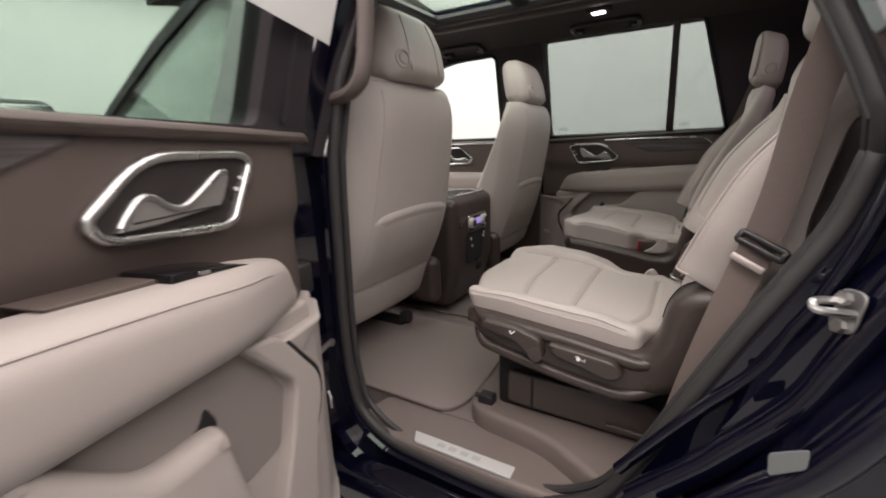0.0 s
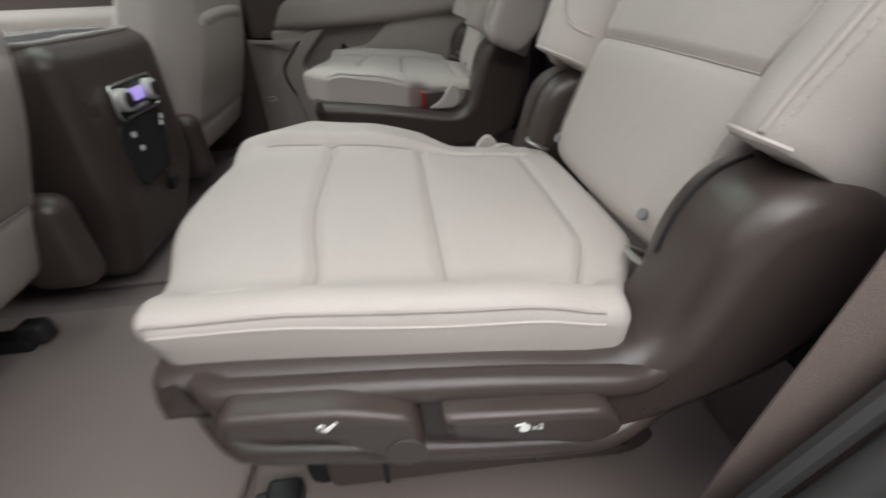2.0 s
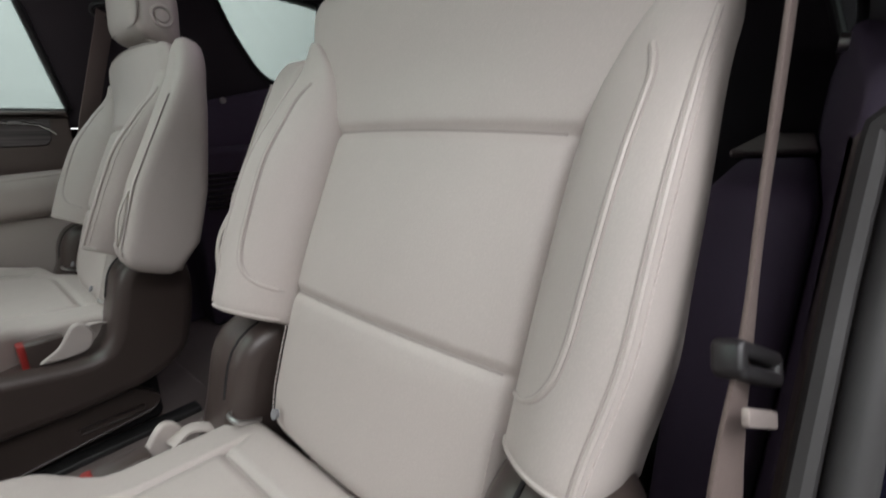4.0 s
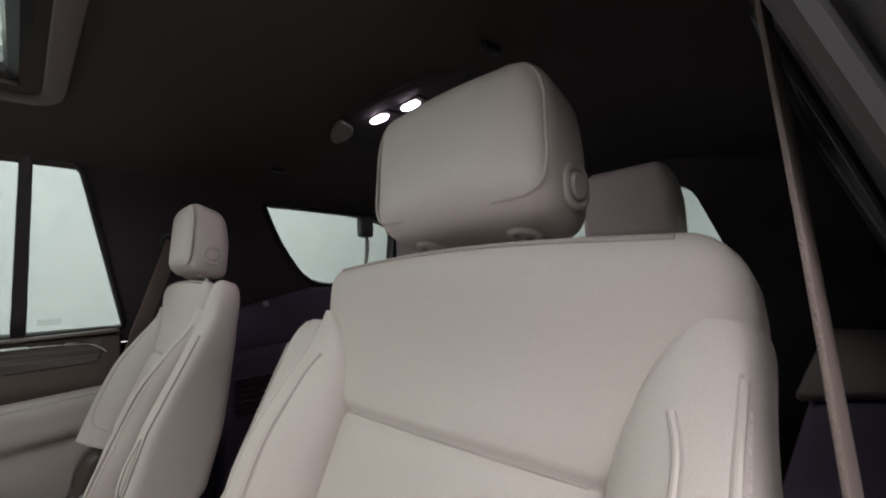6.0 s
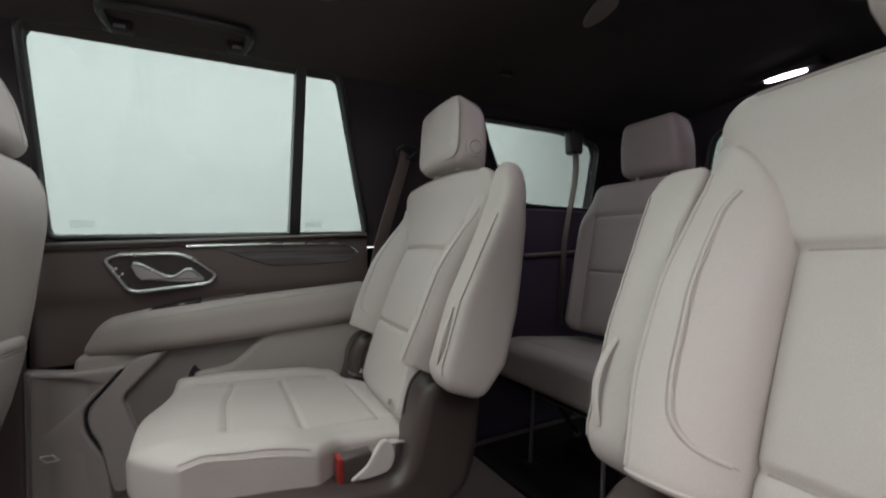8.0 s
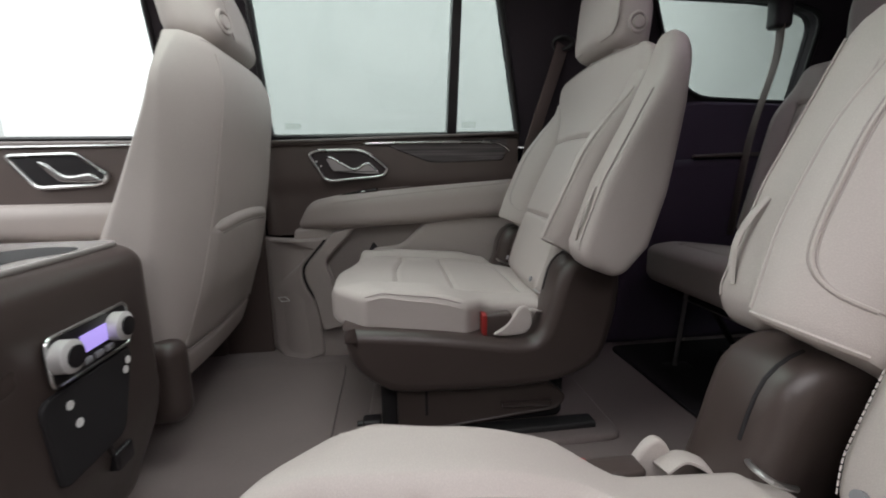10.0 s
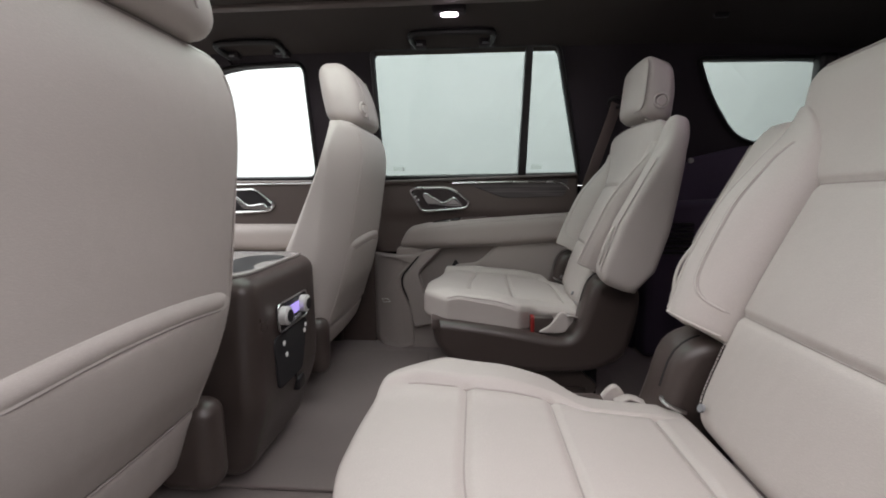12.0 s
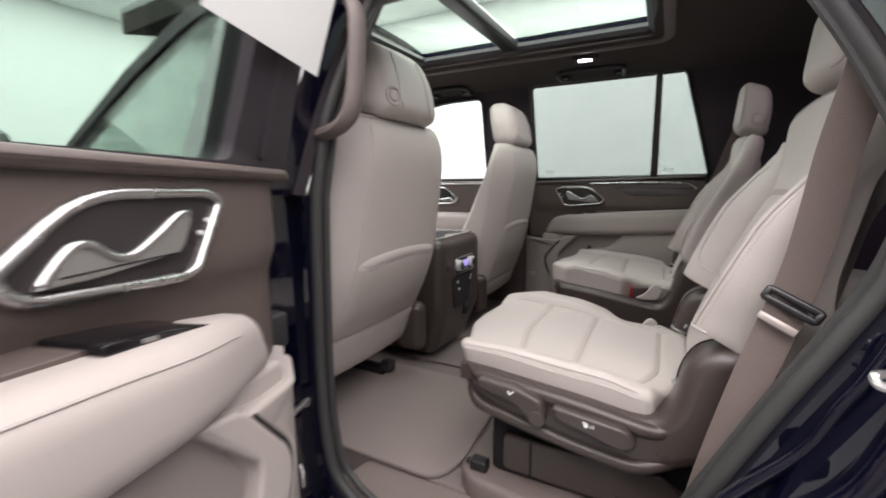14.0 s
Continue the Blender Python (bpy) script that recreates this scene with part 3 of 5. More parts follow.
# moulded trim inside the rear edge of the near opening
edge = [(a + 0.004, b) for a, b in opening if a > -0.04 and b > 0.64]
structure("pillar_trim_3", slab([tuple(q) for q in edge] + [(a + 0.085, b) for a, b in edge[::-1]], -0.826, -0.800, 0.012, lambda a, b, c: (a, c, b)), BROWN_SOFT,
          "brown moulded trim inside the door seal", "trim")


# ---- second-row seats ----
def seat_back_pose():
    """Back frame: x across the vehicle, y to the rear through the back, z up along it; the front skin at y = 0."""
    lean = math.atan2(0.074, 0.187)
    return Matrix.Translation((0.085, 0, 0.945)) @ Euler((0, lean, 0)).to_matrix().to_4x4() @ Euler((0, 0, radians(-90))).to_matrix().to_4x4()


def second_row_seat(y, out, head_half, head_mid, aside, ahead=0.0, swing=0.0, rest_top=0.480, slim=0.0):
    """y: the cushion's middle; out: -1 or 1, the side of its door; aside, ahead: how far the back's middle lies from the cushion's;
    swing: degrees by which the back is turned; rest_top: how high the folded armrest reaches along the back;
    slim: how much narrower the bolster by the door is."""
    def on_back(shape):
        return turned(shape, Matrix.Translation((0.085 - ahead, y + aside, 0)) @ Euler((0, 0, radians(swing))).to_matrix().to_4x4() @ Matrix.Translation((-0.085, 0, 0)) @ seat_back_pose())

    seat = thing("second_row_seat", "beige leather captain's chair with a brown plastic base, empty", "seat", "second-row seats")

    # cushion
    def pad(p):
        x, w, z = np.array(p, float).T
        o = w * out  # positive towards the door
        top = np.clip((z + 0.010) / 0.054, 0, 1)
        side = np.where(o > 0, sstep(o, 0.175, 0.222), sstep(-o, 0.13, 0.175))
        fade = np.where(o > 0, 1 - sstep(x, 0.08, 0.235) * 0.3, 1 - sstep(x, -0.06, 0.10))
        rise = 0.026 * side * fade * (1 - 0.30 * sstep(-x, 0.10, 0.225) * (o > 0)) - 0.075 * x + 0.010 * (1 - (w / 0.25) ** 2)
        inside = (o < 0.201) & (o > -0.158)
        cut = 0.007 * (groove(o, -0.155) + groove(o, 0.198)) * (x < 0.2) * (x > -0.2) + 0.006 * inside * (groove(x, -0.105) + groove(x, 0.025) + groove(x, 0.175, 0.005))
        zz = z + top * (rise - cut) - 0.012 * sstep(-x, 0.17, 0.235) * top * (1 - sstep(o, 0.10, 0.20)) + 0.042 * (1 - top) * sstep(-x, -0.05, 0.20)
        ww = w * (1 - 0.02 * (1 - top)) + np.where(o < 0, out * 0.045 * sstep(x, 0.025, 0.085) * sstep(-o, 0.1, 0.24), 0)
        xx = x - 0.018 * (1 - (w / 0.245) ** 2) * sstep(-x, 0.1, 0.235) + (0.044 - 0.014 * top * sstep(o, 0.14, 0.23)) * sstep(o, 0.02, 0.235) * sstep(-x, -0.05, 0.235) - 0.062 * sstep(o, 0.10, 0.235) * sstep(x, 0.06, 0.235) + 0.055 * sstep(-o, 0.13, 0.25) ** 2 * sstep(-x, 0.06, 0.235)
        return np.stack([xx - 0.135, ww + y, zz + 0.911], 1)

    v, f = rbox(0.235, 0.245, 0.044, 0.018, 0.014, sx=(-0.105, 0.025, 0.175), sy=sorted((-0.155 * out, 0.198 * out)))
    cushion = part("cushion", (pad(v), f), LEATHER, seat)
    for gx in (-0.105, 0.025, 0.175):
        part("panel_seam", tube(pad([(gx, w1 * out, 0.0445) for w1 in np.linspace(-0.152, 0.195, 24)]), 0.0011, 6), LEATHER_SEAM, cushion)
    for gw in (-0.155 * out, 0.198 * out):
        part("panel_seam", tube(pad([(x1, gw, 0.0445) for x1 in np.linspace(-0.19, 0.19, 24)]), 0.0011, 6), LEATHER_SEAM, cushion)
    # piping along both sides of the cushion
    for sgn in (1, -1):
        for dz, m1, nm, r in ((0.0392, PIPING, "piping", 0.0015), (0.0310, STITCH, "stitching", 0.0011)):
            hi = 0.20 if sgn == out else 0.02
            part(nm, tube(pad([(a, sgn * (0.2400 if dz > 0.035 else 0.2446), dz) for a in np.linspace(-0.222, hi, 24)]), r, 6, False, (0, 1, 0.1)), m1, cushion)

    # plastic shields
    def xz(a, b, c):
        return (a, y + out * c, b)

    outer = smooth_loop([(-0.326, 0.938), (-0.308, 0.950), (-0.10, 0.932), (0.02, 0.918), (0.060, 0.945), (0.076, 1.012), (0.103, 1.050), (0.152, 1.060), (0.198, 1.036),
                         (0.208, 0.97), (0.175, 0.895), (0.10, 0.848), (0.03, 0.822), (-0.05, 0.826), (-0.145, 0.842), (-0.25, 0.864), (-0.305, 0.895)], 4)
    shield = part("side_shield", slab(outer, 0.168, 0.266, 0.026, xz), BROWN, seat, "brown plastic side shield with two levers")
    # an upper and a lower ridge that run out into the recliner arm
    for line, thick in (([(-0.316, 0.930), (-0.28, 0.934), (-0.10, 0.918), (0.00, 0.904), (0.050, 0.900), (0.085, 0.925), (0.105, 0.965)], 0.0135),
                        ([(-0.302, 0.905), (-0.288, 0.878), (-0.22, 0.862), (-0.145, 0.847), (-0.06, 0.834), (0.010, 0.829), (0.060, 0.845), (0.105, 0.878), (0.135, 0.915)], 0.0125)):
        run = smooth_loop(line, 6, False)
        part("shield_ridge", tube([xz(a, q, 0.262 - 0.020 * float(sstep(np.array(a), 0.01, 0.11)) - 0.022 * float(sstep(np.array(-a), 0.275, 0.316))) for a, q in run], thick, 12, False, (0, 1, 0)), BROWN, shield)
    for pts, ico in (([(-0.276, 0.945), (-0.194, 0.938), (-0.145, 0.922), (-0.138, 0.882), (-0.160, 0.870), (-0.203, 0.908), (-0.279, 0.922)], (-0.205, 0.927)),
                     ([(-0.131, 0.920), (-0.001, 0.906), (0.018, 0.878), (-0.008, 0.863), (-0.053, 0.876), (-0.122, 0.894)], (-0.062, 0.900))):
        lever = part("lever", slab(round_corners(pts, 0.012, 4), 0.262, 0.292, 0.007, xz), BROWN, seat)
        if ico[0] < -0.1:
            part("lever_pivot", slab(circle(0.0155, 20), 0.0, 0.0018, 0.0008, lambda p, q, c: xz(-0.1545 + p, 0.888 + q, 0.2915 + c)), BROWN, lever, "round end cap")
        a, b = ico
        mark = lambda p, q, c: xz(a + p, b + q, 0.2922 + c)
        if ico[0] < -0.1:
            icon = join(slab([(-0.006, 0.000), (-0.001, -0.004), (0.007, 0.004), (0.006, 0.006), (-0.001, 0.000), (-0.004, 0.003)], 0, 0.0012, 0.0003, mark), slab(circle(0.0026, 10), 0, 0.0012, 0.0003, lambda p, q, c: mark(p - 0.004, q + 0.002, c)))
        else:
            icon = join(slab(circle(0.0042, 14), 0, 0.0012, 0.0003, lambda p, q, c: mark(p - 0.005, q, c)), slab([(-0.012, 0.003), (-0.005, 0.005), (-0.005, 0.0062), (-0.012, 0.0045)], 0, 0.0012, 0.0003, mark))
            part("lever_print", text_shape("x2", 0.0085, lambda p, q, c: mark(p + 0.001, q - 0.003, c)), WHITE_MARK, lever, "white printed x2")
        part("lever_mark", icon, WHITE_MARK, lever, "white printed symbol")
    inner = smooth_loop([(-0.348, 0.915), (-0.33, 0.925), (-0.15, 0.905), (0.0, 0.880), (0.045, 0.895), (0.066, 0.95), (0.09, 1.03), (0.14, 1.058), (0.195, 1.045), (0.216, 0.99),
                         (0.20, 0.88), (0.165, 0.815), (0.05, 0.778), (-0.21, 0.780), (-0.285, 0.80), (-0.335, 0.85)], 4)
    part("inner_shield", slab(inner, -0.264, -0.168, 0.024, xz), BROWN, seat, "brown plastic inner shield")
    # dark slots where the recliner arms come out of the shields
    for loop, c in ((outer, 0.197), (inner, -0.197)):
        run = [xz(a, q, c) for a, q in loop if a < 0.128 and q > 0.965]
        part("recliner_slot", tube(run, 0.0021, 8, False, (0, 1, 0)), BLACK_MATTE, seat, "dark curved slot")

    # pedestal and slides
    base = part("pedestal", moved(rbox(0.21, 0.185, 0.085, 0.02, 0.08), -0.075, y, 0.735), BLACK_MATTE, seat, "dark metal pedestal")
    for sgn in (1, -1):
        low = 0.700 if sgn > 0 else 0.658
        part("pedestal_cover", slab(round_corners([(-0.25, low), (0.11, 0.692), (0.13, 0.72), (0.06, 0.782), (-0.25, 0.782)], 0.015), 0.186 * sgn, 0.205 * sgn, 0.005, xz), BROWN, base)
        part("cover_joint", slab([(-0.19, 0.700), (-0.184, 0.700), (-0.184, 0.780), (-0.19, 0.780)], 0.205 * sgn, 0.207 * sgn, 0.0008, xz), BLACK_MATTE, base, "dark joint in the cover")
        part("cover_rib", slab(round_corners([(-0.02, 0.706), (0.09, 0.702), (0.095, 0.714), (-0.02, 0.718)], 0.004), 0.203 * sgn, 0.211 * sgn, 0.003, xz), BROWN, base)
        part("slide_rail", box_shape(-0.33, 0.20, y + out * sgn * 0.2 - 0.02, y + out * sgn * 0.2 + 0.02, 0.63, 0.655), DARK_METAL, base)
        part("bracket", moved(rbox(0.020, 0.016, 0.030, 0.006, 0.02), -0.305, y + out * sgn * 0.2, 0.672), BLACK, base)
        part("bolt", turned(disc(0.006, 0.012, 10), facing(-0.325, y + out * sgn * 0.2, 0.690, (-1, 0, 0))), DARK_METAL, base)

    # backrest: middle panel that flares into shoulders
    def rear_depth(s1):
        return 0.124 - 0.060 * sstep(s1, 0.10, 0.55)

    def lean_fwd(s1):
        return -0.035 * sstep(s1, 0.42, 0.58)

    def core(p):
        x, d, z = np.array(p, float).T
        s1 = z + 0.285
        s1 = s1 - 0.024 * sstep(s1, 0.40, 0.57)
        half = 0.160 + 0.084 * sstep(s1, 0.36, 0.49) - 0.007 * sstep(s1, 0.475, 0.556) ** 2 - 0.010 * sstep(-s1, -0.06, 0.0)
        a = x / 0.235 * half
        t = (d / 0.06 + 1) / 2
        front = 1 - t
        flat = np.abs(a) < 0.165
        face = -0.012 * (1 - (x / 0.235) ** 2) - 0.010 * np.sin(np.clip(s1 / 0.38, 0, 1) * math.pi) + 0.006 * (groove(z, -0.110) + groove(z, 0.091)) * flat
        dd = front * (face + 0.004) + t * rear_depth(s1) + lean_fwd(s1) + 0.004
        return np.stack([a, dd, s1 + (0.004 + 0.005 * np.cos(a * 9)) * sstep(s1, 0.50, 0.546)], 1)

    v, f = rbox(0.235, 0.060, 0.285, 0.030, 0.022, sx=(-0.163, 0.163), sz=(-0.110, 0.091))
    back = part("backrest", on_back((core(v), f)), LEATHER, seat)
    for gz in (-0.110, 0.091):
        part("panel_seam", on_back(tube(core([(a1, -0.0605, gz) for a1 in np.linspace(-0.21, 0.21, 26)]), 0.0011, 6)), LEATHER_SEAM, back)
    top_line = core([(a, -0.0500, 0.2785) for a in np.linspace(-0.20, 0.20, 30)])
    part("top_piping", on_back(tube(top_line, 0.0019, 6)), LEATHER_SEAM, back)
    for sgn in (1, -1):
        part("button", on_back(turned(disc(0.006, 0.004, 14), facing(0.121 * sgn, -0.006, 0.034, (0, -1, 0)))), GREY_BUTTON, back, "small grey round button")

    # stitched side edges of the lower back
    for sgn in (1, -1):
        run = core([(sgn * 0.218, -0.0602, z1) for z1 in np.linspace(-0.262, -0.150, 16)])
        part("stitching", on_back(stitches(run, 0.0007)), STITCH, back)

    # side bolsters: they rise from the middle panel's seam to a soft ridge and wrap round to the back
    def seam_at(s1):
        return np.interp(s1, [0.10, 0.35, 0.385, 0.415, 0.445, 0.47, 0.49, 0.505, 0.515, 0.53], [0.158, 0.158, 0.160, 0.166, 0.177, 0.192, 0.213, 0.229, 0.238, 0.241])

    def edge_at(s1, sgn):
        return 0.249 - (slim if sgn == -out else 0.0) - 0.005 * sstep(s1, 0.30, 0.50) - 0.013 * (1 - sstep(s1, 0.125, 0.235))

    def swell(s1, f1, sgn):
        """The bolster's front face at a height, from its seam (0) to its outer edge (1): across and depth."""
        rise = 0.050 * (1 - sstep(s1, 0.30, 0.54))
        base = -0.010 * np.sin(np.clip(s1 / 0.38, 0, 1) * math.pi) + lean_fwd(s1) + 0.002
        bulge = np.sin(np.clip(f1 / 0.80, 0, 1) * math.pi / 2) ** 0.85 - 0.42 * np.clip((f1 - 0.86) / 0.14, 0, 1) ** 2
        a1 = seam_at(s1) + (edge_at(s1, sgn) - seam_at(s1)) * f1
        return a1, base - rise * bulge + 0.004 * groove(f1, 0.0, 0.06) + 0.014 * sstep(s1, 0.40, 0.50) * f1 ** 2

    for sgn in (1, -1):
        rings = []
        for s1, k in [(0.130, 0.86), (0.131, 0.95), (0.135, 1.0)] + [(q, 1.0) for q in np.linspace(0.146, 0.476, 23)] + [(0.484, 0.97), (0.489, 0.88)]:
            front = [swell(s1, f1, sgn) for f1 in np.linspace(0, 1, 17)]
            a0, a1, d1, r1 = float(seam_at(s1)), float(edge_at(s1, sgn)), front[-1][1], float(rear_depth(s1)) - 0.004 - (0.030 * float(sstep(s1, 0.15, 0.30)) * (1 - float(sstep(s1, 0.42, 0.48))) if sgn == -out else 0.0)
            line = [(a0 - 0.008, 0.03 + float(lean_fwd(s1)))] + front + [(a1 + 0.002, d1 + 0.012), (a1 + 0.003, d1 * 0.5 + r1 * 0.5), (a1 + 0.002, r1 - 0.022), (a1 - 0.004, r1 - 0.006), (a1 - 0.018, r1), (a0, r1)]
            low = 1 - float(sstep(s1, 0.13, 0.25))
            rings.append(shrunk([(sgn * float(a), float(d), s1 - 0.02 * low * min(1.0, max(0.0, d / 0.1))) for a, d in line], k))
        bolster = part("bolster", on_back(loft(rings)), LEATHER, seat)

        def run_on(pairs, lift=0.0006):
            return [(sgn * float(a), float(d) - lift, q) for q, (a, d) in ((q, swell(q, f1, sgn)) for q, f1 in pairs)]

        # a raised rib between two seams, which curves in to the panel's seam at both ends
        way = smooth_loop([(0.170, 0.06), (0.174, 0.28), (0.186, 0.44), (0.21, 0.52), (0.28, 0.55), (0.35, 0.57), (0.405, 0.56), (0.432, 0.42)], 6, False)
        part("rib", on_back(tube(run_on(way, 0.0), 0.0023, 8, False, (0, 1, 0.1))), LEATHER, bolster)
        for gap in (-0.034, 0.034):
            part("seam", on_back(tube(run_on([(q, f1 + gap) for q, f1 in way], -0.0006), 0.0012, 6, False, (0, 1, 0.1))), PIPING, bolster)
        part("side_rib", on_back(tube(run_on([(q, 0.90) for q in np.linspace(0.138, 0.455, 30)], 0.0), 0.0024, 8, False, (1, 0.2, 0.1))), LEATHER, bolster)
        part("side_piping", on_back(tube(run_on([(q, 0.872) for q in np.linspace(0.138, 0.458, 30)], -0.0006), 0.0014, 6, False, (1, 0.2, 0.1))), PIPING, bolster)
        part("stitching", on_back(stitches(run_on([(q, 0.95) for q in np.linspace(0.14, 0.44, 30)], 0.0002), 0.0008)), STITCH, bolster)
        part("bolster_welt", on_back(tube([(a, d, q - 0.004) for a, d, q in run_on([(0.138, f1) for f1 in np.linspace(0.02, 1, 16)], -0.001)], 0.0021, 6)), LEATHER, bolster)

    # armrest folded up beside the back, towards the aisle
    def rest_front(s1):
        return float(np.interp(s1, [0.12, 0.15, 0.27, 0.40, 0.48, 0.55], [-0.006, -0.020, -0.026, -0.014, -0.006, -0.012]))

    rings = []
    for s1, k in [(0.116, 0.55), (0.119, 0.78), (0.126, 0.93), (0.137, 1.0)] + [(q, 1.0) for q in np.linspace(0.15, rest_top - 0.035, 20)] + [(rest_top - 0.018, 0.94), (rest_top - 0.006, 0.80), (rest_top, 0.55)]:
        f1, r1 = rest_front(s1), float(np.interp(s1, [0.12, 0.19, 0.29, 0.36, 0.48, 0.55], [0.082, 0.106, 0.096, 0.080, 0.050, 0.038]))
        a0, a1 = float(np.interp(s1, [0.40, 0.48], [0.2565, 0.246])), float(np.interp(s1, [0.44, 0.50, 0.55], [0.322, 0.312, 0.292]))
        loop = round_corners([(a0, f1), (a1, f1), (a1, r1), (a0, r1)], [0.012, 0.024, 0.022, 0.012], 6)
        rings.append(shrunk([(out * a, d, s1) for a, d in loop], k))
    rest = part("armrest", on_back(loft(rings)), LEATHER, seat, "leather armrest folded up beside the back")
    for a1, r in ((0.3125, 0.0016), (0.2625, 0.0013)):
        part("armrest_seam", on_back(tube([(out * a1, rest_front(q) + 0.0022, q) for q in np.linspace(0.14, 0.440, 24)], r, 6, False, (1, 0.1, 0))), PIPING, rest)
    pull = [(out * (0.296 + 0.008 * math.sin(math.pi * t)), rest_front(0.155 + 0.10 * t) - 0.001 - 0.008 * math.sin(math.pi * t), 0.155 + 0.10 * t) for t in np.linspace(0, 1, 16)]
    part("pull_strap", on_back(sweep(pull, circle(0.0045, 8, 0.0022), False, (0, 1, 0))), LEATHER, rest, "leather pull strap")

    # head restraint
    def head_form(p):
        x, d, z = np.array(p, float).T
        t = (d / 0.046 + 1) / 2
        a = x * (1 - 0.06 * sstep(z, 0.0, 0.08) - 0.03 * sstep(-z, 0.04, 0.08))
        dd = d - (1 - t) * 0.010 * (1 - (x / 0.122) ** 2) - 0.30 * z - 0.022 - t * 0.012 * sstep(z, 0.0, 0.08)
        return np.stack([a, dd, z + head_mid], 1)

    v, f = rbox(0.117, 0.046, head_half, 0.026, 0.016)
    head = part("headrest", on_back((head_form(v), f)), LEATHER, seat)
    edge = round_corners([(-0.110, 0.012 - head_half), (0.110, 0.012 - head_half), (0.110, head_half - 0.012), (-0.110, head_half - 0.012)], 0.03)
    part("headrest_seam", on_back(tube(head_form([(a, -0.0385, b) for a, b in edge * 1.055]), 0.0022, 6, True, (0, 1, 0))), LEATHER_SEAM, head)
    for sgn in (1, -1):
        part("headrest_post", on_back(tube([(sgn * 0.065, 0.020, 0.54), (sgn * 0.065, 0.008, 0.62)], 0.0065, 10)), CHROME, head, "chrome post")
        part("post_collar", on_back(turned(ring(0.014, 0.005, 18), facing(sgn * 0.065, 0.004, head_mid - head_half + 0.001, (0, 0, 1)))), LEATHER, head, "leather collar")
    part("headrest_button", on_back(turned(join(disc(0.013, 0.005, 18, rim=0.002), ring(0.019, 0.004, 20)), facing(0.1165, -0.006, head_mid - 0.03, (1, 0, 0)))), LEATHER, head, "round release button")

    # belt buckle in the inner rear corner, with its beige sleeve
    by = y - out * 0.205
    buckle = part("buckle", moved(rbox(0.028, 0.014, 0.024, 0.005, 0.02), -0.036, by - out * 0.022, 0.909), BROWN, seat, "brown buckle with a red release button")
    part("release_button", moved(rbox(0.005, 0.0145, 0.023, 0.002, 0.02), -0.066, by - out * 0.022, 0.910), RED, buckle)
    strap = smooth_loop([(0.012, by - out * 0.018, 0.925), (0.035, by - out * 0.020, 0.934), (0.058, by - out * 0.012, 0.926), (0.075, by, 0.905)], 5, False)
    part("buckle_sleeve", sweep(strap, band(0.022, 0.004), False, (0, 0.1, 1)), LEATHER, seat, "beige leather buckle sleeve")
    leaf = smooth_loop([(-0.048, 0.890), (-0.020, 0.912), (0.006, 0.946), (0.024, 0.944), (0.034, 0.918), (0.016, 0.890)], 5)
    part("sleeve_flap", slab(leaf, -0.246, -0.234, 0.004, lambda a, b, c: (a, y + out * c, b)), LEATHER, seat, "beige leather flap of the buckle sleeve")
    # child-seat anchors in the seat bight
    for sgn in (1, -1):
        part("anchor_loop", tube(smooth_loop([(0.095, y + sgn * 0.180, 0.945), (0.068, y + sgn * 0.182, 0.957), (0.068, y + sgn * 0.156, 0.957), (0.095, y + sgn * 0.158, 0.945)], 4, False), 0.003, 8), STEEL, seat, "bare steel anchor loop")
    return seat


second_row_seat(-0.465, -1, 0.067, 0.638, -0.013)
second_row_seat(0.455, 1, 0.076, 0.648, -0.025, 0.022, -3.5, 0.553, 0.018)


# ---- front seats, seen from behind ----
SKIN = smooth_loop([(0.70, 0.085), (0.74, 0.118), (0.80, 0.150), (0.86, 0.172), (0.92, 0.192), (1.0, 0.218), (1.13, 0.248), (1.26, 0.270), (1.38, 0.287), (1.45, 0.279), (1.50, 0.252)], 10, False)
SKIN = np.interp(np.linspace(0.70, 1.50, 24), SKIN[:, 0], SKIN[:, 1])


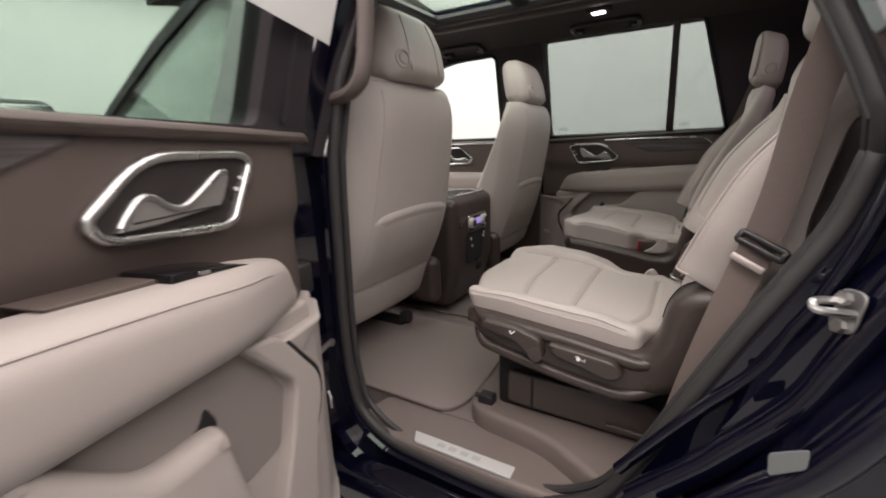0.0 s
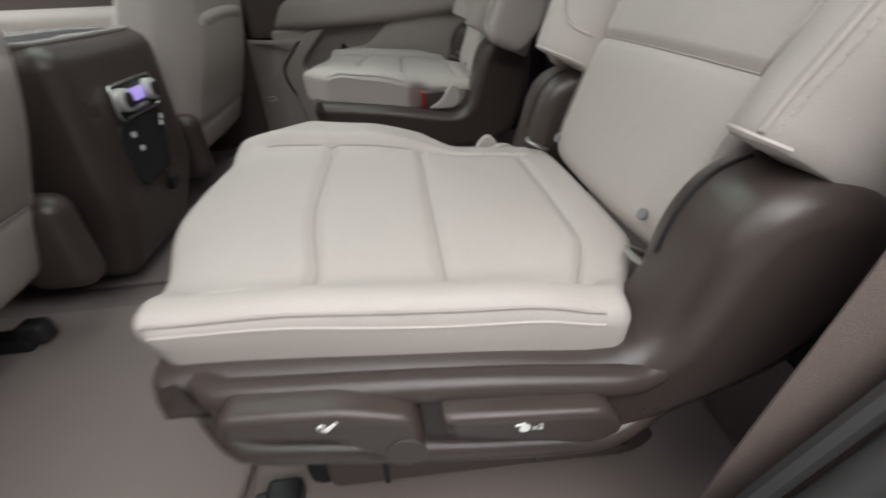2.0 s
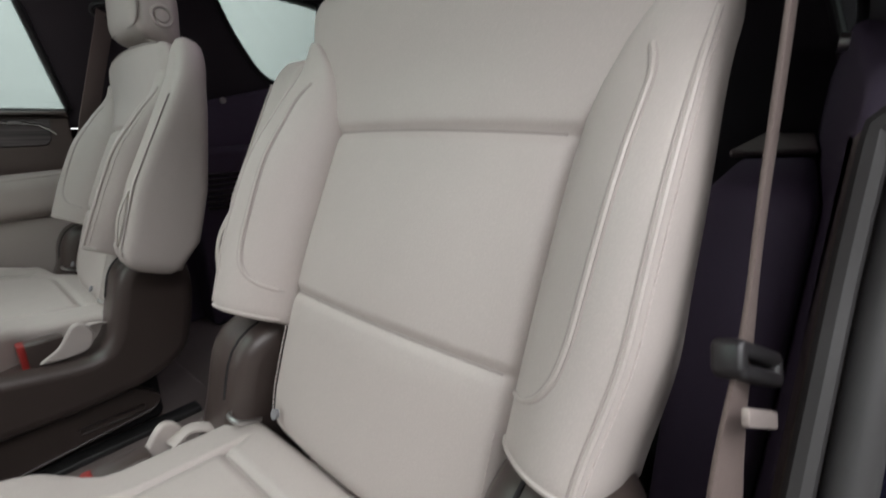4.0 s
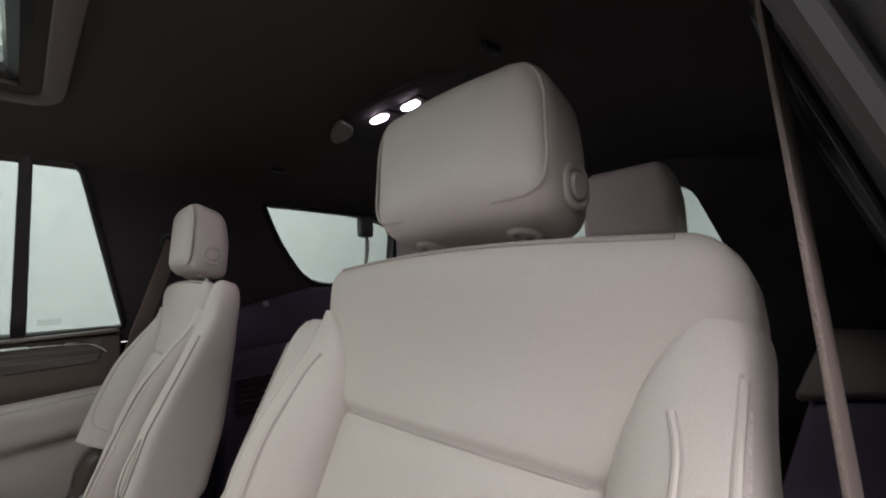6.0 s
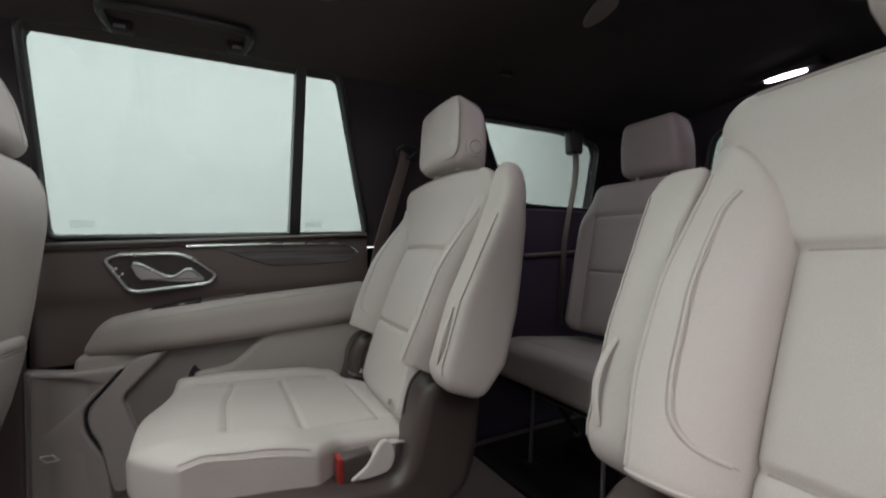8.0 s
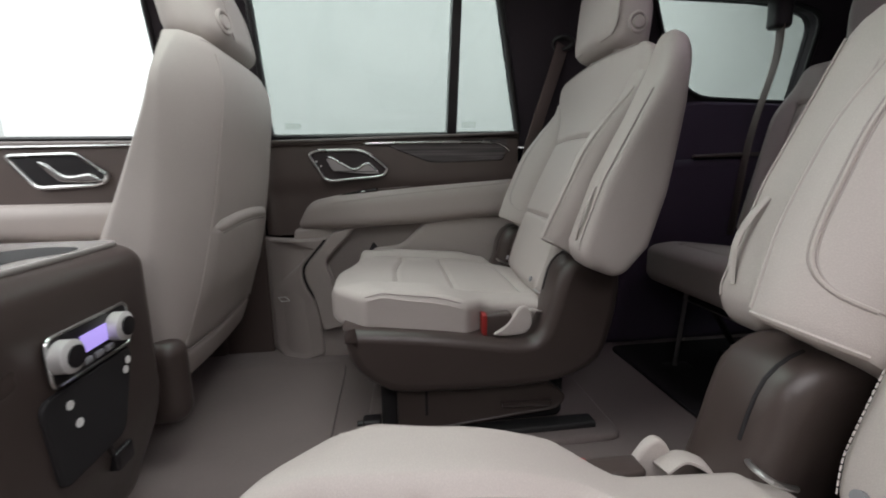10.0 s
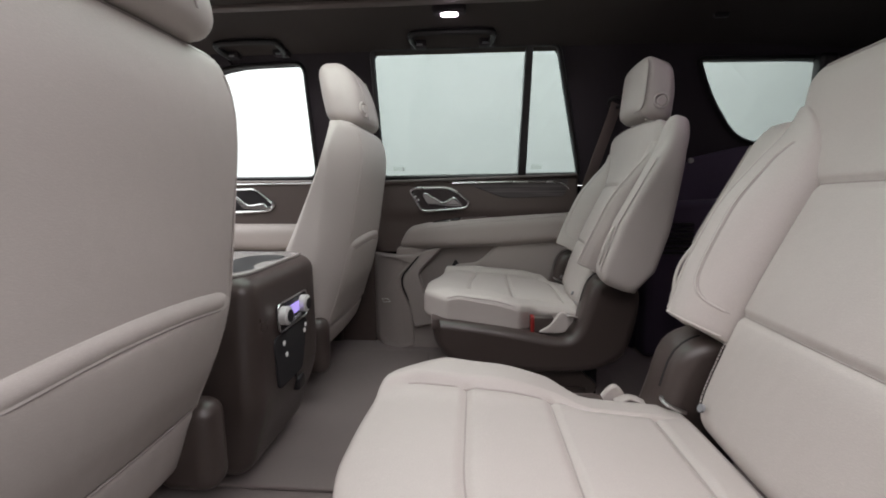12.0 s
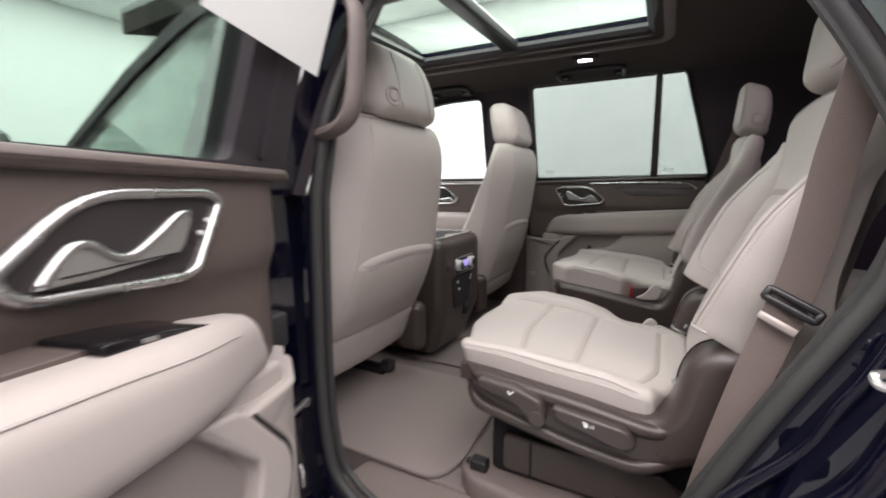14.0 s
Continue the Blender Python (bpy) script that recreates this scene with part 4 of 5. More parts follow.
def front_seat(y, out):
    seat = thing("front_seat", "beige leather front seat with a rear pocket, seen from behind", "seat", "front seats")
    # backrest frame: x across, y to the rear, z up, the rear skin near x = -0.65
    LO, HI = 0.757, 1.485
    HEM = 0.862 if out > 0 else 0.905  # height of the lower seam

    def skin_at(z1):
        return np.interp(z1, np.linspace(0.70, 1.50, 24), SKIN) + (0.022 if out > 0 else -0.034 * (1 - sstep(z1, 0.86, 1.12)))

    def seam_at(z1):
        """Half the width of the flat rear panel, which narrows upwards."""
        return np.interp(z1, [0.75, 0.86, 1.14, 1.30, 1.45], [0.215, 0.212, 0.190, 0.178, 0.165])

    def form(p):
        a, d, z = np.array(p, float).T
        u = (z + 0.33) / 0.66
        z1 = LO + (HI - LO) * u
        half = 0.268 - 0.045 * sstep(u, 0.84, 1.0) ** 1.6 - 0.015 * sstep(1 - u, 0.45, 1.0)
        t = (d / 0.075 + 1) / 2
        a1 = a / 0.285 * half
        past = np.maximum(np.abs(a1) - seam_at(z1), 0)
        thick = 0.070 + 0.215 * (1 - u)
        fall = np.minimum(0.006 * (a1 / 0.17) ** 2 + 0.80 * past ** 1.12, thick - 0.02)
        pouch = 0.007 * (1 - sstep(z1, 1.104, 1.120)) * sstep(z1, 0.93, 0.99) * (1 - sstep(np.abs(a1), seam_at(z1) - 0.02, seam_at(z1)))
        back_at = skin_at(z1) - 0.006 * groove(z1, HEM, 0.007) + pouch
        return np.stack([a1, back_at - fall * t - thick * (1 - t), z1], 1)

    v, f = rbox(0.285, 0.075, 0.33, 0.034, 0.022, sx=(-0.165, 0.165), sz=((HEM - LO) / (HI - LO) * 0.66 - 0.33, -0.006))
    to = Matrix.Translation((-0.865, y, 0)) @ Euler((0, 0, radians(-90))).to_matrix().to_4x4()
    back = part("backrest", turned((form(v), f), to), LEATHER, seat)

    def skin(a1, z1):
        past = max(abs(a1) - float(seam_at(z1)), 0.0)
        return float(skin_at(z1)) - 0.006 * (a1 / 0.17) ** 2 - 0.80 * past ** 1.12

    line = [(a1, skin(a1, 1.125) + 0.001 - 0.008 * (a1 / 0.175) ** 10, 1.128 - 0.010 * (a1 / 0.15) ** 2) for a1 in np.linspace(-0.175, 0.175, 24)]
    part("pocket_edge", turned(sweep(line, circle(0.007, 10, 0.014), False, (0, 0, 1)), to), LEATHER, back, "rolled edge of the rear pocket")
    part("pocket_gap", turned(tube([(p[0], p[1] + 0.001, p[2] - 0.015) for p in line], 0.0028, 6), to), LEATHER_SEAM, back)
    for sgn in (1, -1):
        pts = [(sgn * float(seam_at(z1)), skin(float(seam_at(z1)), z1) - 0.0006, z1) for z1 in np.linspace(HEM + 0.004, 1.452, 38)]
        part("back_seam", turned(tube(pts, 0.0016, 6, False, (0, 1, 0)), to), LEATHER, back)
    low_line = [(a1, skin(a1, HEM) - 0.003, HEM) for a1 in np.linspace(-0.225, 0.225, 24)]
    part("lower_seam", turned(tube(low_line, 0.0025, 6), to), LEATHER_SEAM, back)
    top_line = form([(a1, 0.0620, 0.3190) for a1 in np.linspace(-0.225, 0.225, 30)])
    part("top_piping", turned(tube(top_line, 0.0022, 6), to), LEATHER_SEAM, back)
    # head restraint
    def head_form(p):
        a, d, z = np.array(p, float).T
        t = (d / 0.055 + 1) / 2
        return np.stack([a * (1 - 0.14 * sstep(z, -0.02, 0.095)), d + t * 0.012 * (1 - (a / 0.145) ** 2) - 0.20 * z - 0.015 * sstep(z, 0.0, 0.095) * t + 0.222, z + 1.575], 1)

    v, f = rbox(0.145, 0.055, 0.095, 0.042, 0.018)
    head = part("headrest", turned((head_form(v), f), to), LEATHER, seat)
    spot = head_form([(0.098, 0.0555, -0.045)])[0]
    part("headrest_button", turned(turned(join(disc(0.014, 0.005, 18, rim=0.002), ring(0.021, 0.0042, 20)), facing(*spot, (0.25, 0.95, 0.1))), to), LEATHER, head, "round release button")
    for sgn in (1, -1):
        pts = head_form([(sgn * 0.068, 0.0552, z1) for z1 in np.linspace(-0.07, 0.07, 12)])
        part("headrest_seam", turned(tube(pts, 0.0014, 6, False, (0, 1, 0)), to), LEATHER_SEAM, head)
        part("headrest_post", turned(tube([(sgn * 0.07, 0.215, 1.44), (sgn * 0.07, 0.225, 1.50)], 0.007, 10), to), CHROME, head, "chrome post")
    # cushion, base and hinge covers
    part("cushion", moved(rbox(0.25, 0.255, 0.075, 0.05, 0.05), -1.03, y, 0.93), LEATHER, seat)
    part("base", moved(rbox(0.19, 0.23, 0.08, 0.02, 0.08), -1.09, y, 0.775), BLACK_MATTE, seat, "dark seat base")
    for sgn in (1, -1):
        if sgn == out and out > 0:
            continue
        part("hinge_cover", moved(rbox(0.060, 0.034, 0.088, 0.033, 0.016), -0.722 if out > 0 else -0.752, y + sgn * 0.238, 0.822), BROWN, seat, "brown plastic hinge cover")
        part("slide_rail", box_shape(-1.25, -0.83, y + sgn * 0.19 - 0.02, y + sgn * 0.19 + 0.02, 0.63, 0.665), BLACK_MATTE, seat, "black slide rail")
        part("rail_foot", moved(rbox(0.022, 0.018, 0.02, 0.008, 0.02), -0.82, y + sgn * 0.19, 0.672), DARK_METAL, seat)
    return seat


front_seat(-0.484, -1)
front_seat(0.492, 1)


# ---- third row ----
def third_row_seat(y, half):
    seat = thing("third_row_seat", "grey-beige leather third-row seat on thin steel legs", "seat", "third-row seats")
    out = 1 if y > 0 else -1
    v, f = rbox(0.20, half, 0.065, 0.035, 0.025, sy=(-half + 0.07, half - 0.07), sx=(-0.13,))
    x, w, z = v.T.copy()
    top = np.clip(z / 0.065, 0, 1)
    v[:, 2] = z - 0.12 * x - 0.016 * sstep(-x, 0.10, 0.20) * top - 0.004 * top * (groove(w, half - 0.07) + groove(w, -half + 0.07)) * (x > -0.13) - 0.004 * top * groove(x, -0.13) * (np.abs(w) < half - 0.068) + 0.03 * (1 - top) * sstep(x, -0.1, 0.2)
    cushion = part("cushion", moved((v, f), 0.72, y + 0.045 * out, 0.925), LEATHER, seat)
    to = Matrix.Translation((0.845, y, 1.0)) @ Euler((0, radians(13), 0)).to_matrix().to_4x4() @ Euler((0, 0, radians(-90))).to_matrix().to_4x4()
    edge = half - 0.062

    def form(p):
        a, d, z = np.array(p, float).T
        front = np.clip(-d / 0.06, 0, 1)
        wing = sstep(np.abs(a), edge - 0.006, edge + 0.03)
        inside = np.abs(a) < edge
        dd = d - front * 0.026 * wing * (1 - sstep(z, 0.08, 0.20)) + front * 0.007 * (inside * (z < 0.15) * (groove(z, -0.05, 0.005) + groove(z, 0.135, 0.007)) + (z < 0.14) * (groove(a, edge) + groove(a, -edge)))
        aa = a * (1 - 0.16 * sstep(z, 0.10, 0.25))
        return np.stack([aa, dd, z + 0.25], 1)

    v, f = rbox(half, 0.06, 0.25, 0.035, 0.02, sx=(-edge, edge), sz=(-0.05, 0.135))
    back = part("backrest", turned((form(v), f), to), LEATHER, seat)
    for gz in (-0.05, 0.135):
        part("panel_seam", turned(tube(form([(a1, -0.0605, gz) for a1 in np.linspace(-edge, edge, 20)]), 0.0016, 6), to), LEATHER_SEAM, back)
    for sgn in (1, -1):
        part("panel_seam", turned(tube(form([(sgn * edge, -0.0605, z1) for z1 in np.linspace(-0.20, 0.14, 20)]), 0.0016, 6, False, (0, 1, 0)), to), LEATHER_SEAM, back)
    v, f = rbox(0.108, 0.048, 0.085, 0.030, 0.02)
    v[:, 0] *= 1 - 0.12 * sstep(v[:, 2], 0, 0.085)
    v[:, 1] -= 0.25 * v[:, 2]
    head = part("headrest", turned(moved((v, f), 0, -0.005, 0.605), to), LEATHER, seat)
    for sgn in (1, -1):
        part("headrest_post", turned(tube([(sgn * 0.055, 0, 0.48), (sgn * 0.055, 0, 0.54)], 0.006, 8), to), CHROME, head, "chrome post")
        part("front_leg", tube([(0.585, y + sgn * half * 0.62, 0.90), (0.565, y + sgn * half * 0.62, 0.645)], 0.006, 8), STEEL, seat, "thin steel leg")
        part("fold_link", sweep([(0.62, y + sgn * half * 0.55, 0.88), (0.74, y + sgn * half * 0.55, 0.70), (0.86, y + sgn * half * 0.55, 0.66)], band(0.008, 0.028), False, (0, 1, 0.05)), DARK_METAL, seat, "dark folding link")
        part("foot_plate", moved(rbox(0.04, 0.022, 0.010, 0.005, 0.02), 0.575, y + sgn * half * 0.62, 0.640), DARK_METAL, seat)
        part("link_bolt", turned(disc(0.010, 0.007, 10), facing(0.735, y + sgn * half * 0.55 - 0.006, 0.705, (-0.6, -0.8, 0.2))), STEEL, seat)
    part("cross_rod", tube([(0.60, y - half * 0.7, 0.845), (0.60, y + half * 0.7, 0.845)], 0.007, 8), STEEL, seat)
    part("seat_frame", moved(rbox(0.16, half * 0.88, 0.022, 0.01, 0.1), 0.745, y + 0.03 * out, 0.868), BLACK_MATTE, seat, "dark seat frame")
    part("floor_latch", moved(rbox(0.13, half * 0.5, 0.035, 0.012, 0.05), 0.80, y, 0.667), BLACK, seat, "black floor latch")
    return seat


third_row_seat(0.345, 0.215)
third_row_seat(-0.39, 0.215)


# black sheet on the carpet stands in for the shade under the seats
structure("floor_shade", slab(round_corners([(0.46, -0.66), (1.42, -0.66), (1.42, 0.66), (0.46, 0.66)], 0.03), 0.628, 0.640, 0.004), BLACK_MATTE, "black sheet painted as the shade under the third row", "floor")


# ---- rear doors: one closed, one open ----
def door_parts(door, to, lift, is_open):
    """to(d, p, z): d from the hinge edge to the rear, p into the cabin, z up."""
    def curl(a):
        return -0.033 * (1 - float(sstep(np.array(a), 0.0, 0.09)))

    def flat(a, b, c):
        """On the upper panel, which draws back in a valley above the armrest."""
        return to(a, c + curl(a) - 0.016 * (1 - float(sstep(np.array(b), 1.150, 1.205))), b + lift)

    def low(a, b, c):
        return to(a, c + curl(a) + 0.045 * float(sstep(np.array(a), 0.03, 0.15)), b + lift)

    def card(a0, a1, bottom, top, thick, place):
        """A bent door card between two heights, which are functions of d."""
        v, f = rbox(0.5, thick / 2, 0.2, 0.008, 0.025)
        pts = []
        for q in v:
            a = a0 + (a1 - a0) * (q[0] + 0.5)
            k = (q[2] + 0.2) / 0.4
            pts.append(place(a, bottom(a) + (top(a) - bottom(a)) * k, q[1] - thick / 2))
        return np.array(pts), [q[::-1] for q in f]

    part("upper_panel", card(0.030, 0.86, lambda a: 1.022 + 0.071 * float(sstep(np.array(a), 0.15, 0.45)), lambda a: 1.310 + 0.030 * a, 0.04, flat), BROWN_SOFT, door, "dark brown upper panel")
    part("lower_panel", card(0.012, 0.84, lambda a: 0.60 + 0.05 * (1 - float(sstep(np.array(a), 0.0, 0.09))) + 0.40 * float(sstep(np.array(a), 0.30, 0.90)), lambda a: 1.019 + 0.071 * float(sstep(np.array(a), 0.15, 0.45)), 0.04, low), BEIGE, door, "beige lower panel")
    part("window_ledge", slab(round_corners([(0.034, 1.302), (0.86, 1.326), (0.855, 1.345), (0.040, 1.321)], 0.006), -0.03, 0.014, 0.009, lambda a, b, c: to(a, c, b + lift)), BROWN_SOFT, door, "soft brown ledge")
    # armrest: a padded bolster with a slanted nose
    def pad(a, k, c):
        """k: from the bolster's under edge (0) to its top (1); c: how far it stands into the cabin."""
        low_z = np.interp(a, [0.13, 0.29, 0.56, 0.86], [1.048, 1.050, 1.062, 1.084])
        top_z = np.interp(a, [0.13, 0.18, 0.27, 0.50, 0.84], [1.118, 1.134, 1.153, 1.172, 1.194])
        return to(a, c * (0.40 + 0.60 * float(sstep(np.array(a), 0.10, 0.36))), low_z + (top_z - low_z) * k + lift)

    v, f = rbox(0.36, 0.052, 0.052, 0.036, 0.02)
    pts = []
    for q in v:
        t, k = (q[0] + 0.36) / 0.72, (q[2] + 0.052) / 0.104
        pts.append(pad(0.136 + 0.72 * t + 0.045 * k * (1 - t) ** 4, k, q[1] + 0.040))
    rest = part("armrest", (np.array(pts), f), BEIGE, door, "padded beige armrest")
    seam = []
    for a in np.linspace(0.25, 0.83, 30):
        k = float(np.interp(a, [0.25, 0.40, 0.83], [0.80, 0.86, 0.93]))
        seam.append(pad(a, k, 0.0565 + math.sqrt(0.036 ** 2 - ((k - 0.5) * 0.104 - 0.016) ** 2)))
    part("armrest_seam", tube(seam, 0.0014, 6), LEATHER_SEAM, rest)
    part("armrest_base", slab(round_corners([(0.125, 0.998), (0.34, 1.005), (0.33, 1.060), (0.135, 1.050)], 0.008), -0.02, 0.042, 0.008, lambda a, b, c: to(a, c, b + lift)), BEIGE, door, "beige base of the armrest")
    def top_face(a, b, c):
        return to(a, c, b + lift)

    part("switch_panel", slab(round_corners([(0.272, 1.142), (0.280, 1.153), (0.330, 1.164), (0.392, 1.173), (0.396, 1.150), (0.330, 1.145)], 0.003, 3), -0.020, 0.058, 0.0015, top_face), GLOSS_BLACK, door, "black window switch panel")
    part("switch_trough", slab(round_corners([(0.394, 1.150), (0.394, 1.169), (0.430, 1.171), (0.500, 1.176), (0.480, 1.160), (0.450, 1.150)], 0.003, 3), -0.020, 0.040, 0.0015, top_face), BROWN_SOFT, door, "brown trough behind the switches")
    part("window_switch", slab(round_corners([(0.343, 1.160), (0.358, 1.162), (0.358, 1.166), (0.343, 1.164)], 0.001), 0.052, 0.0595, 0.001, top_face), CHROME, door, "bright window switch")
    # handle in its chrome bezel
    loop = round_corners([(a, b) for a, b in [(0.186, 1.280), (0.210, 1.290), (0.355, 1.292), (0.428, 1.232), (0.418, 1.214), (0.400, 1.208), (0.252, 1.196), (0.232, 1.202)]], [0.012, 0.02, 0.04, 0.02, 0.02, 0.02, 0.03, 0.02])
    part("handle_recess", slab(loop, -0.012, 0.004, 0.004, flat), RECESS, door, "dark handle recess")
    ringpts = [flat(a, b, 0.006) for a, b in loop]
    part("handle_bezel", sweep(ringpts, circle(0.0060, 12, 0.0060), True, to(0, 1, 0) - to(0, 0, 0)), CHROME, door, "chrome handle bezel")
    crest = [(0.400, 1.217), (0.392, 1.229), (0.373, 1.247), (0.357, 1.2475), (0.342, 1.237), (0.327, 1.2315), (0.310, 1.235), (0.281, 1.252), (0.259, 1.266), (0.245, 1.268)]
    wave = smooth_loop(crest, 5, False)
    plate = [tuple(q) for q in wave] + [(0.240, 1.262), (0.252, 1.236), (0.261, 1.226), (0.356, 1.217)]
    lever = part("door_handle", slab(plate, 0.004, 0.013, 0.002, flat), NICKEL, door, "satin nickel pull lever")
    part("lever_edge", sweep([flat(a, b, 0.0135) for a, b in wave[2:]], circle(0.0042, 10, 0.0030), False, to(0, 1, 0) - to(0, 0, 0)), CHROME, lever, "bright curved upper edge")
    part("lever_groove", tube([flat(a, 1.2255 - 0.02 * (a - 0.30), 0.0132) for a in np.linspace(0.268, 0.385, 12)], 0.0011, 6), BLACK_MATTE, lever, "dark groove")
    for b in (1.243, 1.257):
        part("lock_button", turned(disc(0.0028, 0.004, 10), facing(*flat(0.222 + (1.243 - b) * 0.9, b, 0.0035), to(0, 1, 0) - to(0, 0, 0))), WHITE_MARK, door, "tiny white lock mark")
    # wood insert and chrome line towards the rear
    part("wood_insert", slab(round_corners([(0.395, 1.317), (0.82, 1.328), (0.81, 1.255), (0.57, 1.248), (0.478, 1.283)], [0.01, 0.01, 0.02, 0.03, 0.05]), -0.004, 0.004, 0.002, flat), WOOD, door, "dark grey wood-grain insert")
    part("chrome_strip", sweep([flat(a, b, 0.008) for a, b in smooth_loop([(0.60 if is_open else 0.36, 1.310), (0.68 if is_open else 0.55, 1.313), (0.76, 1.312), (0.805, 1.300), (0.825, 1.283)], 5, False)], circle(0.0035, 8, 0.004), False, to(0, 1, 0) - to(0, 0, 0)), CHROME, door, "thin chrome line")
    # lower sculpting: moulded pocket lip, its slit, the panel joint and a small marker
    rib = [(0.250, 1.040), (0.325, 1.055), (0.222, 0.950), (0.245, 0.875), (0.300, 0.740), (0.205, 0.720), (0.180, 0.850), (0.160, 0.890), (0.160, 0.932)]
    part("pocket_rib", slab(round_corners(rib, 0.02, 5), -0.012, 0.022, 0.006, low), BEIGE, door, "beige moulded rib beside the pocket")
    strip = [(0.040, 1.018), (0.13, 1.020), (0.236, 1.022), (0.190, 0.975), (0.150, 0.934), (0.151, 0.885), (0.195, 0.800), (0.200, 0.720), (0.205, 0.640), (0.13, 0.618), (0.06, 0.625), (0.036, 0.66), (0.034, 0.84)]
    part("edge_strip", slab(round_corners(strip, 0.012, 3), -0.012, 0.014, 0.007, low), BEIGE, door, "beige edge strip of the door card")
    # same beige as the panel, given taupe for the shade inside the pocket
    part("pocket_back_shaded", slab(round_corners([(0.30, 1.045), (0.45, 1.075), (0.610, 1.085), (0.46, 0.930), (0.36, 0.860), (0.255, 0.860), (0.230, 0.945)], 0.01), -0.010, 0.003, 0.002, low), TAUPE, door, "back of the map pocket, its shade put in as taupe")
    lip = smooth_loop([(0.372, 0.968), (0.380, 0.984), (0.405, 0.988), (0.432, 0.990), (0.468, 1.000), (0.514, 1.040), (0.550, 1.078), (0.565, 1.086), (0.70, 1.084), (0.818, 1.080), (0.826, 1.070), (0.80, 0.96),
                       (0.62, 0.78), (0.45, 0.66), (0.34, 0.62), (0.32, 0.72), (0.345, 0.85)], 5)
    part("pocket_lip", slab(lip, -0.010, 0.036 if is_open else 0.020, 0.020 if is_open else 0.013, low), BEIGE, door, "beige moulded pocket lip")
    # flat black wedge paints the shadow in the pocket's opening
    slit = [(0.375, 1.008), (0.358, 0.975), (0.372, 0.960), (0.420, 0.960), (0.47, 0.990), (0.43, 0.986), (0.388, 0.984)]
    part("slit_shade", slab(round_corners(slit, 0.01, 3), -0.004, 0.004, 0.001, low), BLACK_MATTE, door, "black sheet for the shade in the map pocket's slit")
    gap = round_corners([(0.245, 1.040), (0.155, 0.934), (0.158, 0.885), (0.200, 0.805)], 0.03)
    part("panel_gap", tube([low(a, b, 0.0165) for a, b in gap[4:-4]], 0.0030, 8), BLACK_MATTE, door, "dark gap between the panels")
    part("reflector", tube([low(a, b, 0.0155) for a, b in ((0.103, 0.823), (0.090, 0.834), (0.061, 0.827), (0.074, 0.816))], 0.0016, 6, True), WHITE_MARK, door, "small bright marker")


closed = thing("door_1", "closed rear door with a brown upper panel and beige armrest", "door", kind="structure")
door_parts(closed, lambda d, p, z: Vector((-0.68 + d, 0.80 - p, z)), 0.0, False)

ajar = thing("door_2", "rear door standing open, brown and beige trim, navy outside", "door", kind="structure")
DO, DD, DN = Vector((-0.520, -0.958, 0)), Vector((0.2756, -0.9613, 0)), Vector((0.9613, 0.2756, 0))


def open_door(d, p, z):
    return DO + DD * d + DN * p + Vector((0, 0, z))


door_parts(ajar, open_door, 0.022, True)


def door_plate(a, b, c):
    return open_door(a, c + LEANIN * max(0, b - 1.37), b)


part("door_core", slab(round_corners([(0.02, 0.62), (0.30, 0.58), (0.70, 0.72), (0.90, 1.05), (0.90, 1.355), (0.05, 1.335)], 0.04), -0.10, -0.043, 0.012, door_plate), BLACK_MATTE, ajar, "dark inner door frame")
part("outer_skin", slab(round_corners([(-0.05, 0.50), (0.35, 0.48), (0.75, 0.66), (0.96, 1.05), (0.96, 1.365), (-0.05, 1.35)], 0.04), -0.16, -0.101, 0.02, door_plate), PAINT, ajar, "glossy navy outer skin")
frame_loop = [(0.015, 1.345), (0.88, 1.365), (0.74, 1.82), (0.075, 1.82)]
pane_loop = round_corners([(0.130, 1.352), (0.80, 1.362), (0.68, 1.765), (0.150, 1.765)], 0.03)
part("window_frame", sheet(frame_loop, [pane_loop], -0.06, -0.01, door_plate), PILLAR, ajar, "black window frame")
part("window_pane", sheet(pane_loop, [], -0.036, -0.031, door_plate), DOOR_GLASS, ajar, "tinted door glass").visible_shadow = False
part("frame_rib", tube([door_plate(0.075 + 0.06 * (b - 1.36), b, -0.008) for b in np.linspace(1.36, 1.78, 8)], 0.006, 8), PILLAR, ajar)
part("hinge", moved(rbox(0.032, 0.024, 0.034, 0.008, 0.02), -0.63, -0.945, 1.045), DARK_METAL, ajar, "dark door hinge")
strap = part("check_strap", sweep([(-0.604, -0.880, 0.876), (-0.602, -0.925, 0.866), (-0.600, -0.985, 0.850)], band(0.014, 0.008)), STEEL, ajar, "steel check strap")
part("strap_bolt", turned(disc(0.007, 0.010, 10), facing(-0.603, -0.892, 0.874, (1, 0, 0))), STEEL, strap)
part("tether", sweep(smooth_loop([(-0.606, -0.922, 0.860), (-0.602, -0.926, 0.820), (-0.604, -0.914, 0.780), (-0.608, -0.906, 0.745)], 5, False), band(0.010, 0.003), False, (1, 0, 0)), RUBBER, ajar, "grey tether")
# ribbed rubber boot of the door's wiring
boot = [turned(ring(0.015, 0.0045, 16), facing(-0.608 - 0.0005 * k, -0.960 - 0.0008 * k, 0.996 - 0.0082 * k, (0, 0.1, 1))) for k in range(11)]
part("wiring_boot", join(*boot), BLACK, ajar, "black ribbed rubber boot")


